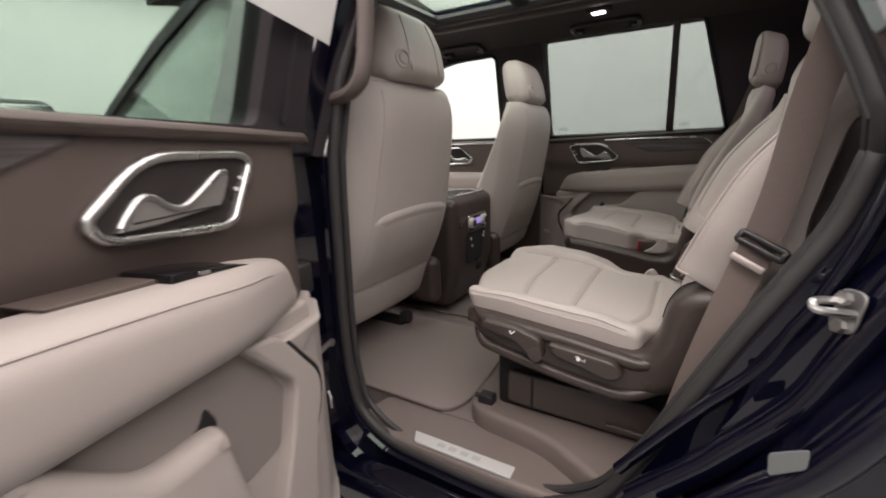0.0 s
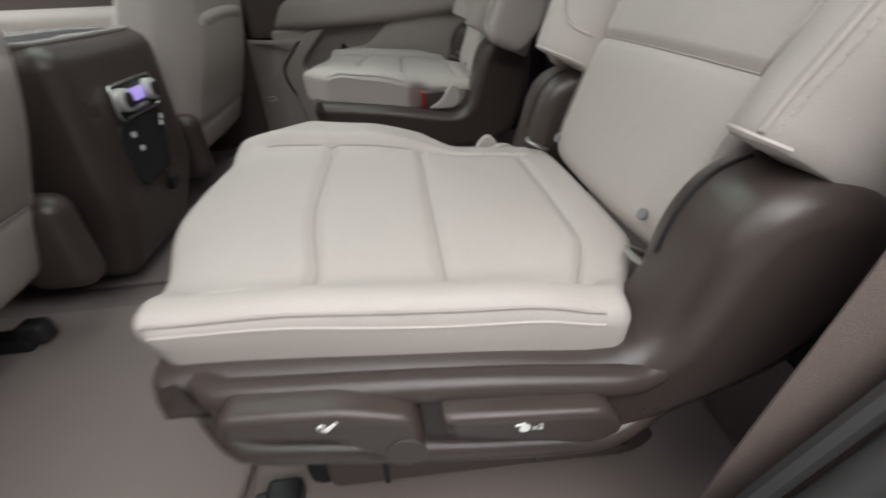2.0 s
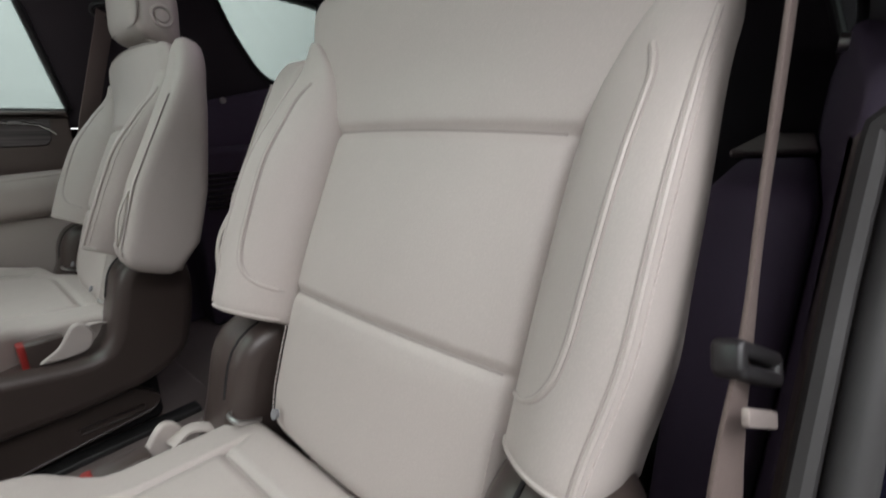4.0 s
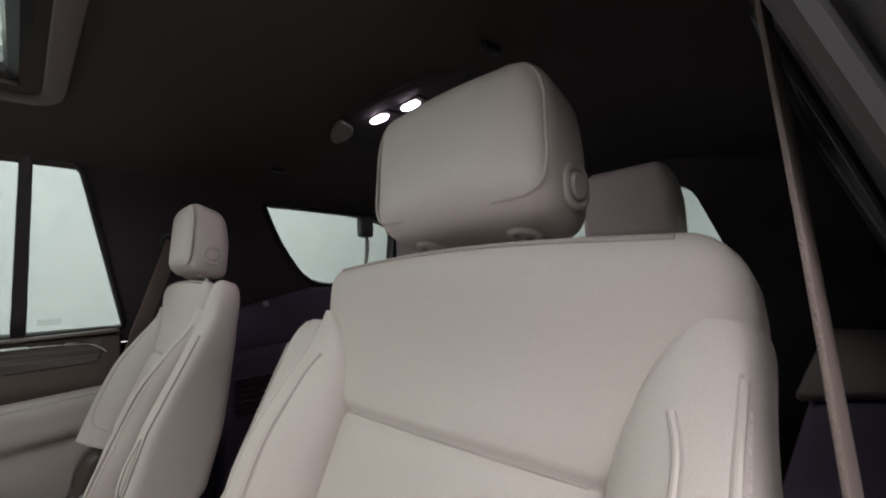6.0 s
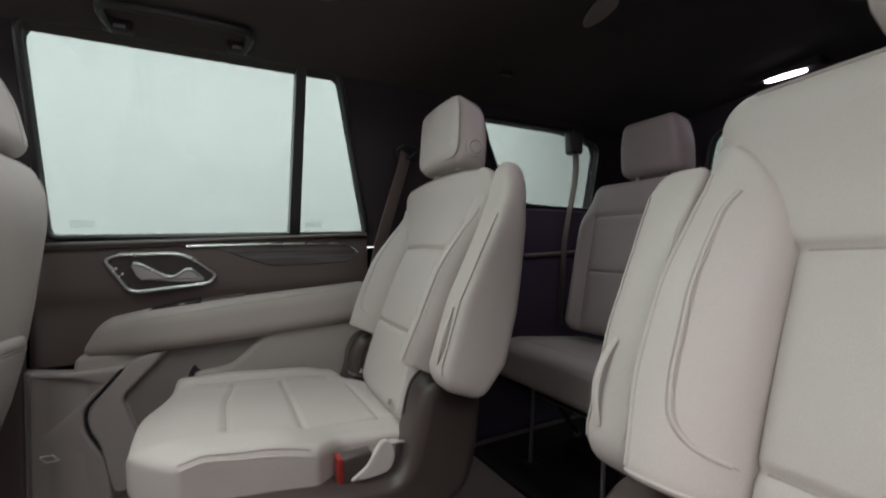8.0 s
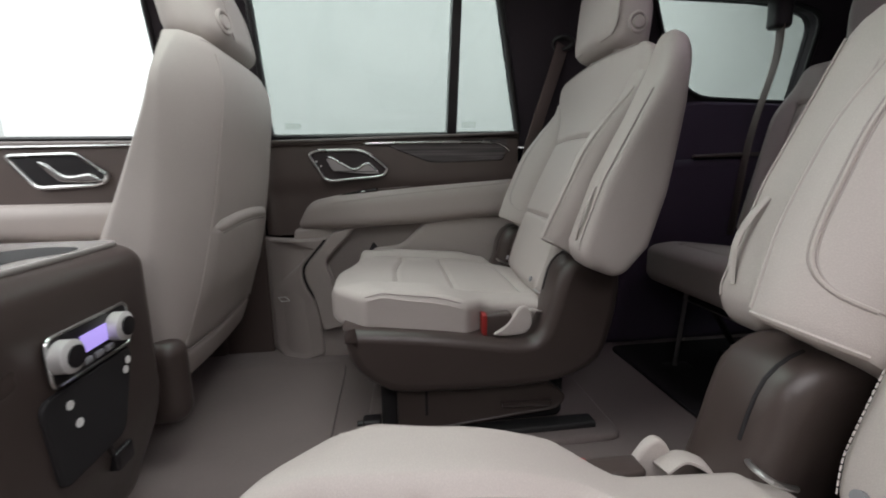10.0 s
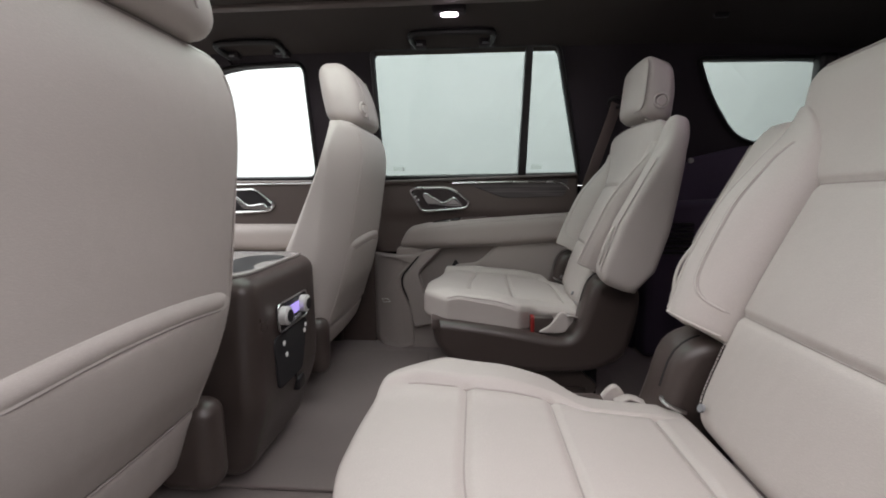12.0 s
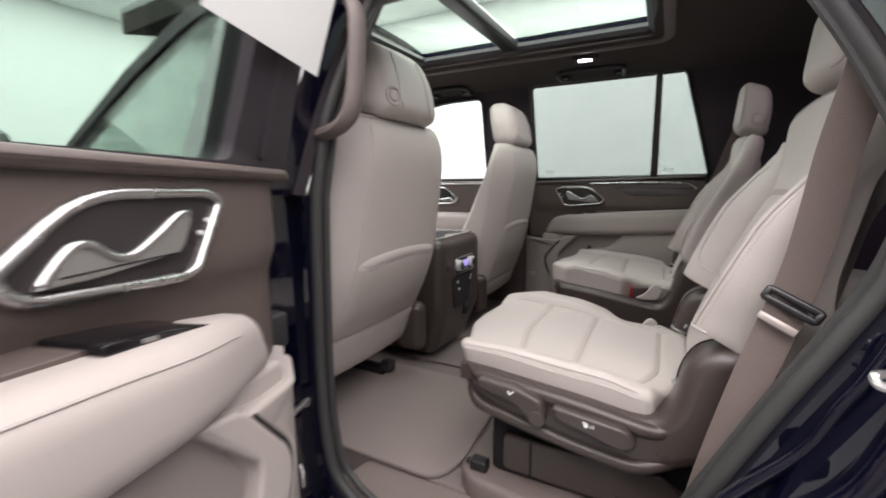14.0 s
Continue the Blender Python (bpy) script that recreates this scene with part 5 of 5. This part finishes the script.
# ---- centre console ----
console = thing("center_console", "brown centre console with a satin top and rear climate panel", "console")
v, f = rbox(0.42, 0.178, 0.226, 0.040, 0.03)
x, w, z = v.T.copy()
v[:, 1] = w * (1 - 0.18 * sstep(-z, 0.0, 0.235))
v[:, 0] = x - 0.05 * sstep(-z, 0.03, 0.235) * (x > 0)
# BROWN instead of the lighter trim brown puts the console's shade into its colour
part("body", moved((v, f), -1.08, 0.0, 0.891), BROWN, console)
part("lid", moved(rbox(0.14, 0.155, 0.012, 0.010, 0.05), -1.14, 0.0, 1.134), LEATHER, console, "padded beige lid")
part("top_deck", slab(round_corners([(-1.0, -0.155), (-0.685, -0.160), (-0.685, 0.160), (-1.0, 0.155)], 0.04), 1.112, 1.1215, 0.004), DECK, console, "satin brown top deck, made paler for the light it reflects")
cup = smooth_loop([(-0.77, -0.145), (-0.71, -0.135), (-0.695, -0.09), (-0.715, -0.05), (-0.715, 0.0), (-0.695, 0.04), (-0.71, 0.085), (-0.77, 0.09), (-0.80, 0.04), (-0.80, -0.10)], 5)
part("cup_holder", slab(cup, 1.1200, 1.1223, 0.0006), BLACK_MATTE, console, "dark cup holder opening")
panel = part("climate_panel", slab(round_corners([(-0.072, 0.975), (0.078, 0.975), (0.080, 1.036), (-0.074, 1.036)], 0.012), 0.0, 0.010, 0.003, lambda a, b, c: (-0.664 + c, a + 0.0, b)), BLACK, console, "black rear climate panel")
part("panel_rim", tube([(-0.655, a, b) for a, b in round_corners([(-0.073, 0.974), (0.079, 0.974), (0.081, 1.037), (-0.075, 1.037)], 0.012)], 0.0025, 6, True, (1, 0, 0)), CHROME, panel, "thin chrome rim")
for b in (-0.057, 0.048):
    knob = part("knob", turned(disc(0.021, 0.018, 22, 0.019, 0.003), facing(-0.654, b, 1.010, (1, 0, 0))), BRUSHED, panel, "chrome dial")
    part("knob_cap", turned(disc(0.014, 0.003, 18), facing(-0.637, b, 1.010, (1, 0, 0))), BLACK, knob)
part("display", slab([(-0.022, 0.998), (0.028, 0.998), (0.028, 1.022), (-0.022, 1.022)], 0, 0.002, 0.0005, lambda a, b, c: (-0.6535 + c, a, b)), DISPLAY, panel, "small violet lit display")
for a, b in ((-0.055, 0.945), (0.066, 0.950), (-0.045, 0.915), (0.058, 0.938)):
    part("port_light", turned(disc(0.006, 0.004, 12), facing(-0.6575, a, b, (1, 0, 0))), WHITE_MARK, console, "small pale socket mark")
part("socket_panel", slab(round_corners([(-0.075, 0.846), (0.052, 0.846), (0.095, 0.968), (-0.085, 0.968)], 0.02), 0, 0.008, 0.003, lambda a, b, c: (-0.663 + c - 0.05 * float(sstep(np.array(0.891 - b), 0.03, 0.235)), a - 0.012, b)), BLACK_MATTE, console, "dark socket panel")
for k in range(3):
    part("panel_key", moved(rbox(0.003, 0.008, 0.0045, 0.002, 0.01), -0.653, -0.015 + 0.022 * k, 0.986), GREY_BUTTON, panel, "small grey key")
part("socket_strap", tube(smooth_loop([(-0.672, -0.005, 0.872), (-0.660, 0.004, 0.850), (-0.664, 0.016, 0.828), (-0.672, 0.030, 0.818)], 5, False), 0.0045, 8), BLACK, console, "black strap of the socket cap")
part("socket_cap", moved(rbox(0.012, 0.020, 0.016, 0.006, 0.012), -0.668, 0.034, 0.812), BLACK, console, "black rubber socket cap hanging open")

# ---- mats and sill plate ----
mat = thing("floor_mat", "brown carpet floor mat with rounded corners", "floor mat")
part("carpet_top", slab(round_corners([(-0.98, -0.695), (-0.405, -0.70), (-0.375, -0.62), (-0.40, -0.20), (-0.98, -0.20)], [0.03, 0.04, 0.04, 0.05, 0.03]), 0.63, 0.640, 0.004), MAT, mat)
edge = round_corners([(-0.98, -0.695), (-0.405, -0.70), (-0.375, -0.62), (-0.40, -0.20), (-0.98, -0.20)], [0.03, 0.04, 0.04, 0.05, 0.03])
part("binding", tube([(a, b, 0.637) for a, b in edge], 0.0035, 6, True), CARPET, mat, "stitched brown binding")
# same carpet as the near mat, coloured darker for the shade further in
mat = thing("floor_mat", "brown carpet floor mat across the middle, shade put into its darker colour", "floor mat")
part("carpet_top", slab(round_corners([(-0.98, -0.12), (-0.40, -0.12), (-0.40, 0.69), (-0.98, 0.69)], 0.05), 0.63, 0.639, 0.004), CARPET, mat)
plate = thing("sill_plate", "bright metal sill plate with a faint badge", "sill plate")
part("plate", slab(round_corners([(-0.420, -0.830), (-0.178, -0.830), (-0.178, -0.796), (-0.438, -0.796)], 0.004), 0.628, 0.634, 0.0015), BRUSHED, plate)
for k in range(4):
    part("badge_bar", box_shape(-0.365 + 0.03 * k, -0.345 + 0.03 * k, -0.820, -0.806, 0.6335, 0.6344), BADGE, plate)
riser = thing("floor_step", "brown moulded floor step beside the seat slide", "floor trim", kind="structure")
part("step", slab(round_corners([(-0.355, -0.700), (-0.14, -0.728), (-0.06, -0.775), (0.02, -0.82), (0.25, -0.82), (0.25, -0.20), (-0.36, -0.20)], [0.07, 0.08, 0.08, 0.03, 0.01, 0.01, 0.05]), 0.60, 0.680, 0.014), SILL, riser)
riser2 = thing("floor_step", "brown moulded floor step beside the seat slide", "floor trim", kind="structure")
part("step", slab(round_corners([(-0.33, 0.20), (0.25, 0.20), (0.25, 0.80), (-0.30, 0.80)], 0.04), 0.62, 0.642, 0.010), CARPET, riser2)


# ---- belts ----
# steel darkened to brown: the webbing's reflection is put into the colour
PLATE = material("belt_tinted_metal", (0.33, 0.285, 0.265), 0.4, metal=0.5)


def belt(label, path, up, w=0.047):
    b = thing("seat_belt", label, "seat belt", "seat belts")
    pts = smooth_loop(path, 6, False)
    if len(up) == 2:  # the belt twists from one facing to another on its way down
        k = sstep(pts[:, 2:], 1.02, 1.22)
        up = np.array(up[0]) * k + np.array(up[1]) * (1 - k)
    part("webbing", sweep(pts, band(w, 0.003), False, up), WEBBING, b)
    return b


near_belt = belt("taupe seat belt hanging beside the near seat with its tongue", [(0.265, -0.738, 1.62), (0.243, -0.748, 1.47), (0.222, -0.755, 1.36), (0.207, -0.761, 1.25), (0.191, -0.767, 1.17), (0.171, -0.771, 1.10), (0.146, -0.780, 1.01), (0.112, -0.788, 0.86), (0.090, -0.79, 0.70)], ((-0.03, -1.0, 0.0), (-0.38, -0.92, 0.0)))
hold = Matrix.Translation((0.190, -0.771, 1.154)) @ Matrix(((0.86, 0.16, 0.48, 0), (-0.30, 0.93, 0.20, 0), (-0.41, -0.32, 0.85, 0), (0, 0, 0, 1)))
tongue = part("tongue", turned(join(moved(rbox(0.034, 0.009, 0.005, 0.004, 0.02), 0, 0, 0.008), moved(rbox(0.034, 0.009, 0.005, 0.004, 0.02), 0, 0, -0.005), moved(rbox(0.005, 0.009, 0.010, 0.004, 0.02), 0.031, 0, 0.0015), moved(rbox(0.005, 0.009, 0.010, 0.004, 0.02), -0.031, 0, 0.0015)), hold), BLACK, near_belt, "black belt tongue")
part("tongue_plate", turned(moved(rbox(0.024, 0.0025, 0.0055, 0.002, 0.02), 0.0, -0.005, -0.030), hold), PLATE, tongue, "steel tongue plate, the belt's reflection in its colour")
far_belt = belt("taupe seat belt on the far pillar beside the headrest", [(0.30, 0.755, 1.60), (0.285, 0.752, 1.55), (0.24, 0.765, 1.40), (0.20, 0.77, 1.26), (0.15, 0.775, 1.0), (0.12, 0.78, 0.75)], (0.4, -0.9, 0))
part("guide", turned(tube([(0.03 * math.cos(a), 0.018 * math.sin(a), 0) for a in np.linspace(0, 6.28, 16, endpoint=False)], 0.007, 8, True), facing(0.30, 0.752, 1.605, (0.3, 0.9, 0.3))), BLACK, far_belt, "black belt guide")
back_belt = belt("taupe third-row belt hanging from its roof guide", [(0.98, 0.69, 1.68), (0.97, 0.68, 1.55), (0.90, 0.67, 1.30), (0.86, 0.66, 1.0)], (0.9, -0.3, 0))
part("guide", moved(rbox(0.03, 0.025, 0.05, 0.015, 0.02), 0.975, 0.69, 1.69), BLACK, back_belt, "black belt guide")

# ---- handles, lamps and roof details ----
grab = thing("grab_handle", "taupe plastic grab handle on the door pillar", "handle")
part("grip", sweep(smooth_loop([(-0.575, -0.775, 1.665), (-0.529, -0.785, 1.66), (-0.507, -0.795, 1.625), (-0.507, -0.805, 1.52), (-0.514, -0.815, 1.457), (-0.543, -0.822, 1.426), (-0.595, -0.826, 1.414)], 6, False), circle(0.013, 10, 0.019), False, (0.3, 1, 0)), PILLAR_TAUPE, grab)
structure("pillar_trim_1", slab(round_corners([(-0.90, 0.62), (-0.635, 0.62), (-0.63, 1.30), (-0.88, 1.30)], 0.02), -0.835, -0.80, 0.012, lambda a, b, c: (a, c, b)), PILLAR_TAUPE, "taupe lower pillar trim by the front seat", "trim")
structure("pillar_trim_2", slab(round_corners([(-0.88, 1.29), (-0.625, 1.29), (-0.57, 1.78), (-0.86, 1.78)], 0.02), -0.006, 0.03, 0.010, lambda a, b, c: (a, side_y(b, -1) + c + 0.006, b)), PILLAR_TAUPE, "taupe upper pillar trim by the front seat", "trim")
structure("pillar_trim_4", slab(round_corners([(-0.85, 0.62), (-0.655, 0.62), (-0.655, 1.32), (-0.85, 1.32)], 0.01), 0.818, 0.85, 0.008, lambda a, b, c: (a, c, b)), BROWN_SOFT, "brown lower pillar trim between the closed doors", "trim")
structure("pillar_trim_5", sweep(smooth_loop([(-1.16, 0.690, 1.805), (-1.42, 0.715, 1.752), (-1.70, 0.760, 1.580), (-2.05, 0.810, 1.330)], 5, False), circle(0.05, 12, 0.03), False, (0.4, 1, 0)), PILLAR, "charcoal trim of the front roof pillar", "trim")
for x0, x1, y0, y1 in ((-1.155, -0.925, 0.578, 0.672), (-0.45, -0.17, 0.555, 0.640)):
    fgrab = thing("grab_handle", "charcoal folding grab handle at the roof edge", "handle", "roof handles")
    loop = smooth_loop([(x0 + 0.012, y1), (x0, y0 + 0.03), (x0 + 0.03, y0), (x1 - 0.03, y0), (x1, y0 + 0.03), (x1 - 0.012, y1)], 5, False)
    part("grip", sweep([(a, b, roof_z(a, b) - 0.014) for a, b in loop], circle(0.010, 8), False, (0, 0, 1)), BLACK, fgrab)
    for a in (x0 + 0.02, x1 - 0.02):
        part("mount", moved(rbox(0.028, 0.016, 0.012, 0.005, 0.02), a, y1 - 0.004, roof_z(a, y1) - 0.008), PILLAR, fgrab)
        part("mount_cap", moved(rbox(0.016, 0.002, 0.004, 0.0015, 0.02), a, y1 - 0.021, roof_z(a, y1) - 0.013), GREY_BUTTON, fgrab, "small grey cap")


def roof_lamp(x, y, label, sx=0.03, sy=0.018, yaw=0.0):
    z = roof_z(x, y)
    lamp = thing("dome_lamp", label, "lamp", "roof lamps")
    m = Matrix.Translation((x, y, z)) @ Euler((0, 0, radians(yaw))).to_matrix().to_4x4()
    part("housing", turned(moved(rbox(sx * 2.0, sy * 1.9, 0.012, 0.010, 0.02), 0, 0, -0.004), m), PILLAR, lamp)
    ends = (0.45 * sx, sy) if sx < sy else (sx, 0.45 * sy)
    knee = (sx, 0.6 * sy) if sx < sy else (0.6 * sx, sy)
    hexa = [(i * a, j * b) for i, j, turn in ((1, 1, 0), (-1, 1, 1), (-1, -1, 0), (1, -1, 1)) for a, b in ((knee, ends) if (turn == 0) == (sx < sy) else (ends, knee))]
    part("lens", turned(slab(hexa, -0.021, -0.012, 0.002), m), LAMP, lamp, "glowing white lens")
    return lamp


roof_lamp(-0.31, 0.445, "small lit reading lamp in the charcoal headliner", 0.026, 0.011)
roof_lamp(0.583, -0.064, "lit dome lamp in the charcoal headliner", 0.011, 0.027)
roof_lamp(0.575, 0.043, "lit dome lamp in the charcoal headliner", 0.011, 0.030)
roof_lamp(1.285, 0.13, "lit cargo lamp in the charcoal headliner", 0.015, 0.052)
console2 = thing("roof_console", "charcoal roof console round the dome lamps", "roof console")
v, f = rbox(0.085, 0.26, 0.010, 0.009, 0.03)
v[:, 0] += 0.9 * v[:, 1] ** 2
part("body", moved((v, f), 0.60, 0.0, 1.857), PILLAR, console2)
part("end_cap", slab(smooth_loop([(0.580, 0.252), (0.553, 0.235), (0.522, 0.17), (0.510, 0.115), (0.545, 0.125), (0.573, 0.155), (0.588, 0.21)], 4), 1.838, 1.850, 0.004), TAUPE, console2, "pale rounded end of the console")
for s in (1, -1):
    hook = thing("roof_hook", "small dark hook in the headliner", "hook")
    part("hook", moved(rbox(0.022, 0.008, 0.008, 0.006, 0.02), 0.53, 0.52 if s > 0 else -0.34, roof_z(0.53, 0.52 if s > 0 else -0.34) - 0.004), BLACK, hook)

# ---- cargo side trim ----
for s, nm in ((1, "cargo_side_1"), (-1, "cargo_side_2")):
    side = thing(nm, "dark moulded cargo side trim with a ledge, violet lamp light in its colour", "side trim", kind="structure")
    part("panel", slab(round_corners([(0.24, 0.63), (1.52, 0.63), (1.50, 1.43), (0.80, 1.445), (0.30, 1.33)], 0.03), 0.0, 0.04, 0.012, lambda a, b, c, s=s: (a, s * (0.80 + c), b)), VIOLET_LIT, side)
    part("wheel_box", slab(round_corners([(0.43, 0.63), (1.44, 0.63), (1.42, 1.268), (0.80, 1.250), (0.45, 1.232), (0.425, 1.10)], [0.02, 0.02, 0.02, 0.1, 0.035, 0.1]), 0.690, 0.799, 0.022, lambda a, b, c, s=s: (a, s * c, b)), VIOLET_LIT, side, "box over the wheel, violet lamp light in its colour")
    part("ledge", slab(round_corners([(0.72, 0.683), (1.42, 0.683), (1.42, 0.795), (0.80, 0.795)], 0.02), 0.0, 0.012, 0.005, lambda a, b, c, s=s: (a, s * b, 1.251 + c + 0.028 * (a - 0.8))), PILLAR_TAUPE, side, "taupe ledge on the wheel box")
    for k in range(7):
        part("grille_slat", moved(rbox(0.060, 0.006, 0.005, 0.003, 0.05), 0.52, s * 0.687, 1.045 + 0.018 * k), BLACK, side)
    part("knob", turned(disc(0.01, 0.01, 12), facing(0.60, s * 0.795, 1.39, (0, -s, 0))), STEEL, side)

# ---- latch on the rear jamb ----
DARK_ZINC = material("worn_zinc", (0.24, 0.235, 0.235), 0.45, metal=0.9, blotch=0.25)
striker = thing("door_striker", "bright zinc door striker bolted to the navy jamb", "door striker")
part("plate", turned(slab(smooth_loop([(-0.013, -0.023), (0.013, -0.023), (0.016, 0), (0.013, 0.023), (-0.013, 0.023), (-0.016, 0)], 4), 0, 0.004, 0.0015), facing(0.263, -0.912, 1.117, (-0.8, -0.5, 0.2))), DARK_ZINC, striker)
part("loop", tube(smooth_loop([(0.266, -0.905, 1.127), (0.232, -0.927, 1.131), (0.225, -0.934, 1.128), (0.231, -0.939, 1.123), (0.266, -0.920, 1.117)], 5, False), 0.005, 8), STEEL, striker)
for dz in (-0.017, 0.017):
    part("bolt", turned(disc(0.008, 0.008, 6), facing(0.257, -0.918, 1.117 + dz, (-0.8, -0.5, 0.2))), STEEL, striker)
label_tag = thing("jamb_label", "pale sticker on the navy jamb", "sticker")
part("sticker", slab(round_corners([(0.203, 0.928), (0.236, 0.950), (0.236, 0.976), (0.200, 0.958)], 0.006), 0, 0.0012, 0.0004, lambda a, b, c: (a, -0.986 - c, b)), STICKER, label_tag)
sheet_tag = thing("paper_sheet", "plain white paper sheet taped to the door frame", "paper")
part("sheet", slab([(0.005, 1.487), (0.25, 1.500), (0.25, 1.80), (0.03, 1.80)], 0.0, 0.001, 0.0003, lambda a, b, c: open_door(a, 0.008 + c + LEANIN * (b - 1.37), b)), PAPER, sheet_tag)

# ---- dashboard side, seen between the seats ----
dash = thing("dashboard", "dark dashboard with a steering wheel behind the front seats", "dashboard")
part("body", moved(rbox(0.25, 0.80, 0.16, 0.08, 0.06), -1.85, 0, 1.12), BROWN_SOFT, dash)
wheel = thing("steering_wheel", "black leather steering wheel", "steering wheel")
m = facing(-1.42, -0.46, 1.19, (0.93, 0, 0.36))
part("rim", turned(ring(0.185, 0.016, 36), m), BLACK, wheel)
part("hub", turned(moved(rbox(0.07, 0.06, 0.02, 0.015, 0.03), 0, 0, -0.02), m), BLACK, wheel)
for a in (0.0, math.pi, -math.pi / 2):
    part("spoke", turned(sweep([(0.05 * math.cos(a), 0.05 * math.sin(a), -0.015), (0.18 * math.cos(a), 0.18 * math.sin(a), 0)], band(0.03, 0.012)), m), BLACK, wheel)
part("column", turned(moved(rbox(0.04, 0.04, 0.15, 0.02, 0.05), 0, 0, -0.18), m), BLACK, wheel)
mirror = thing("rearview_mirror", "black interior mirror with a green light", "mirror")
part("shell", turned(rbox(0.02, 0.12, 0.035, 0.015, 0.03), Matrix.Translation((-1.35, -0.10, 1.628)) @ Euler((radians(-8), 0, 0)).to_matrix().to_4x4()), BLACK, mirror)
part("light_pod", moved(rbox(0.02, 0.05, 0.012, 0.008, 0.03), -1.368, -0.085, 1.698), BLACK, mirror, "black pod over the mirror")
part("stem", tube([(-1.35, -0.10, 1.63), (-1.42, -0.06, 1.76)], 0.012, 8), BLACK, mirror)
part("led", moved(rbox(0.003, 0.010, 0.004, 0.002, 0.01), -1.345, -0.088, 1.692), GREEN_LED, mirror)
for s in (1, -1):
    om = thing("outside_mirror", "navy outside mirror with a pale glass", "mirror", "outside mirrors")
    part("shell", moved(rbox(0.06, 0.11, 0.085, 0.04, 0.03), -1.665, s * 1.06, 1.40), PAINT, om)
    part("mirror_glass", moved(rbox(0.004, 0.09, 0.065, 0.003, 0.05), -1.602, s * 1.06, 1.40), CHROME, om)
    part("arm", moved(rbox(0.04, 0.06, 0.02, 0.012, 0.03), -1.72, s * 0.95, 1.345), BLACK, om)

# front passenger door panel, beyond the seat
fd = thing("door_3", "closed front door with a brown panel and beige armrest", "door", kind="structure")
part("panel", slab(round_corners([(-1.75, 0.62), (-0.80, 0.62), (-0.82, 1.325), (-1.80, 1.325)], 0.03), 0, 0.04, 0.012, lambda a, b, c: (a, 0.805 + c, b)), BROWN_SOFT, fd)
part("armrest", moved(rbox(0.42, 0.055, 0.055, 0.04, 0.05), -1.25, 0.77, 1.09), BEIGE, fd, "padded beige armrest")
part("chrome_strip", tube([(-1.6, 0.80, 1.305), (-0.86, 0.80, 1.312)], 0.004, 8), CHROME, fd, "thin chrome line")
fl = round_corners([(-1.34, 1.283), (-1.15, 1.288), (-1.07, 1.222), (-1.10, 1.198), (-1.27, 1.19)], 0.02)
part("handle_recess", slab(fl, -0.006, 0.004, 0.002, lambda a, b, c: (a, 0.803 - c, b)), BLACK, fd)
part("handle_bezel", tube([(a, 0.80, b) for a, b in fl], 0.007, 8, True, (0, 1, 0)), CHROME, fd, "chrome handle bezel")
part("door_handle", slab(smooth_loop([(-1.25, 1.262), (-1.23, 1.262), (-1.18, 1.226), (-1.12, 1.232), (-1.10, 1.222), (-1.09, 1.207), (-1.18, 1.206), (-1.21, 1.216)], 4), 0, 0.016, 0.006, lambda a, b, c: (a, 0.799 - c, b)), CHROME, fd)
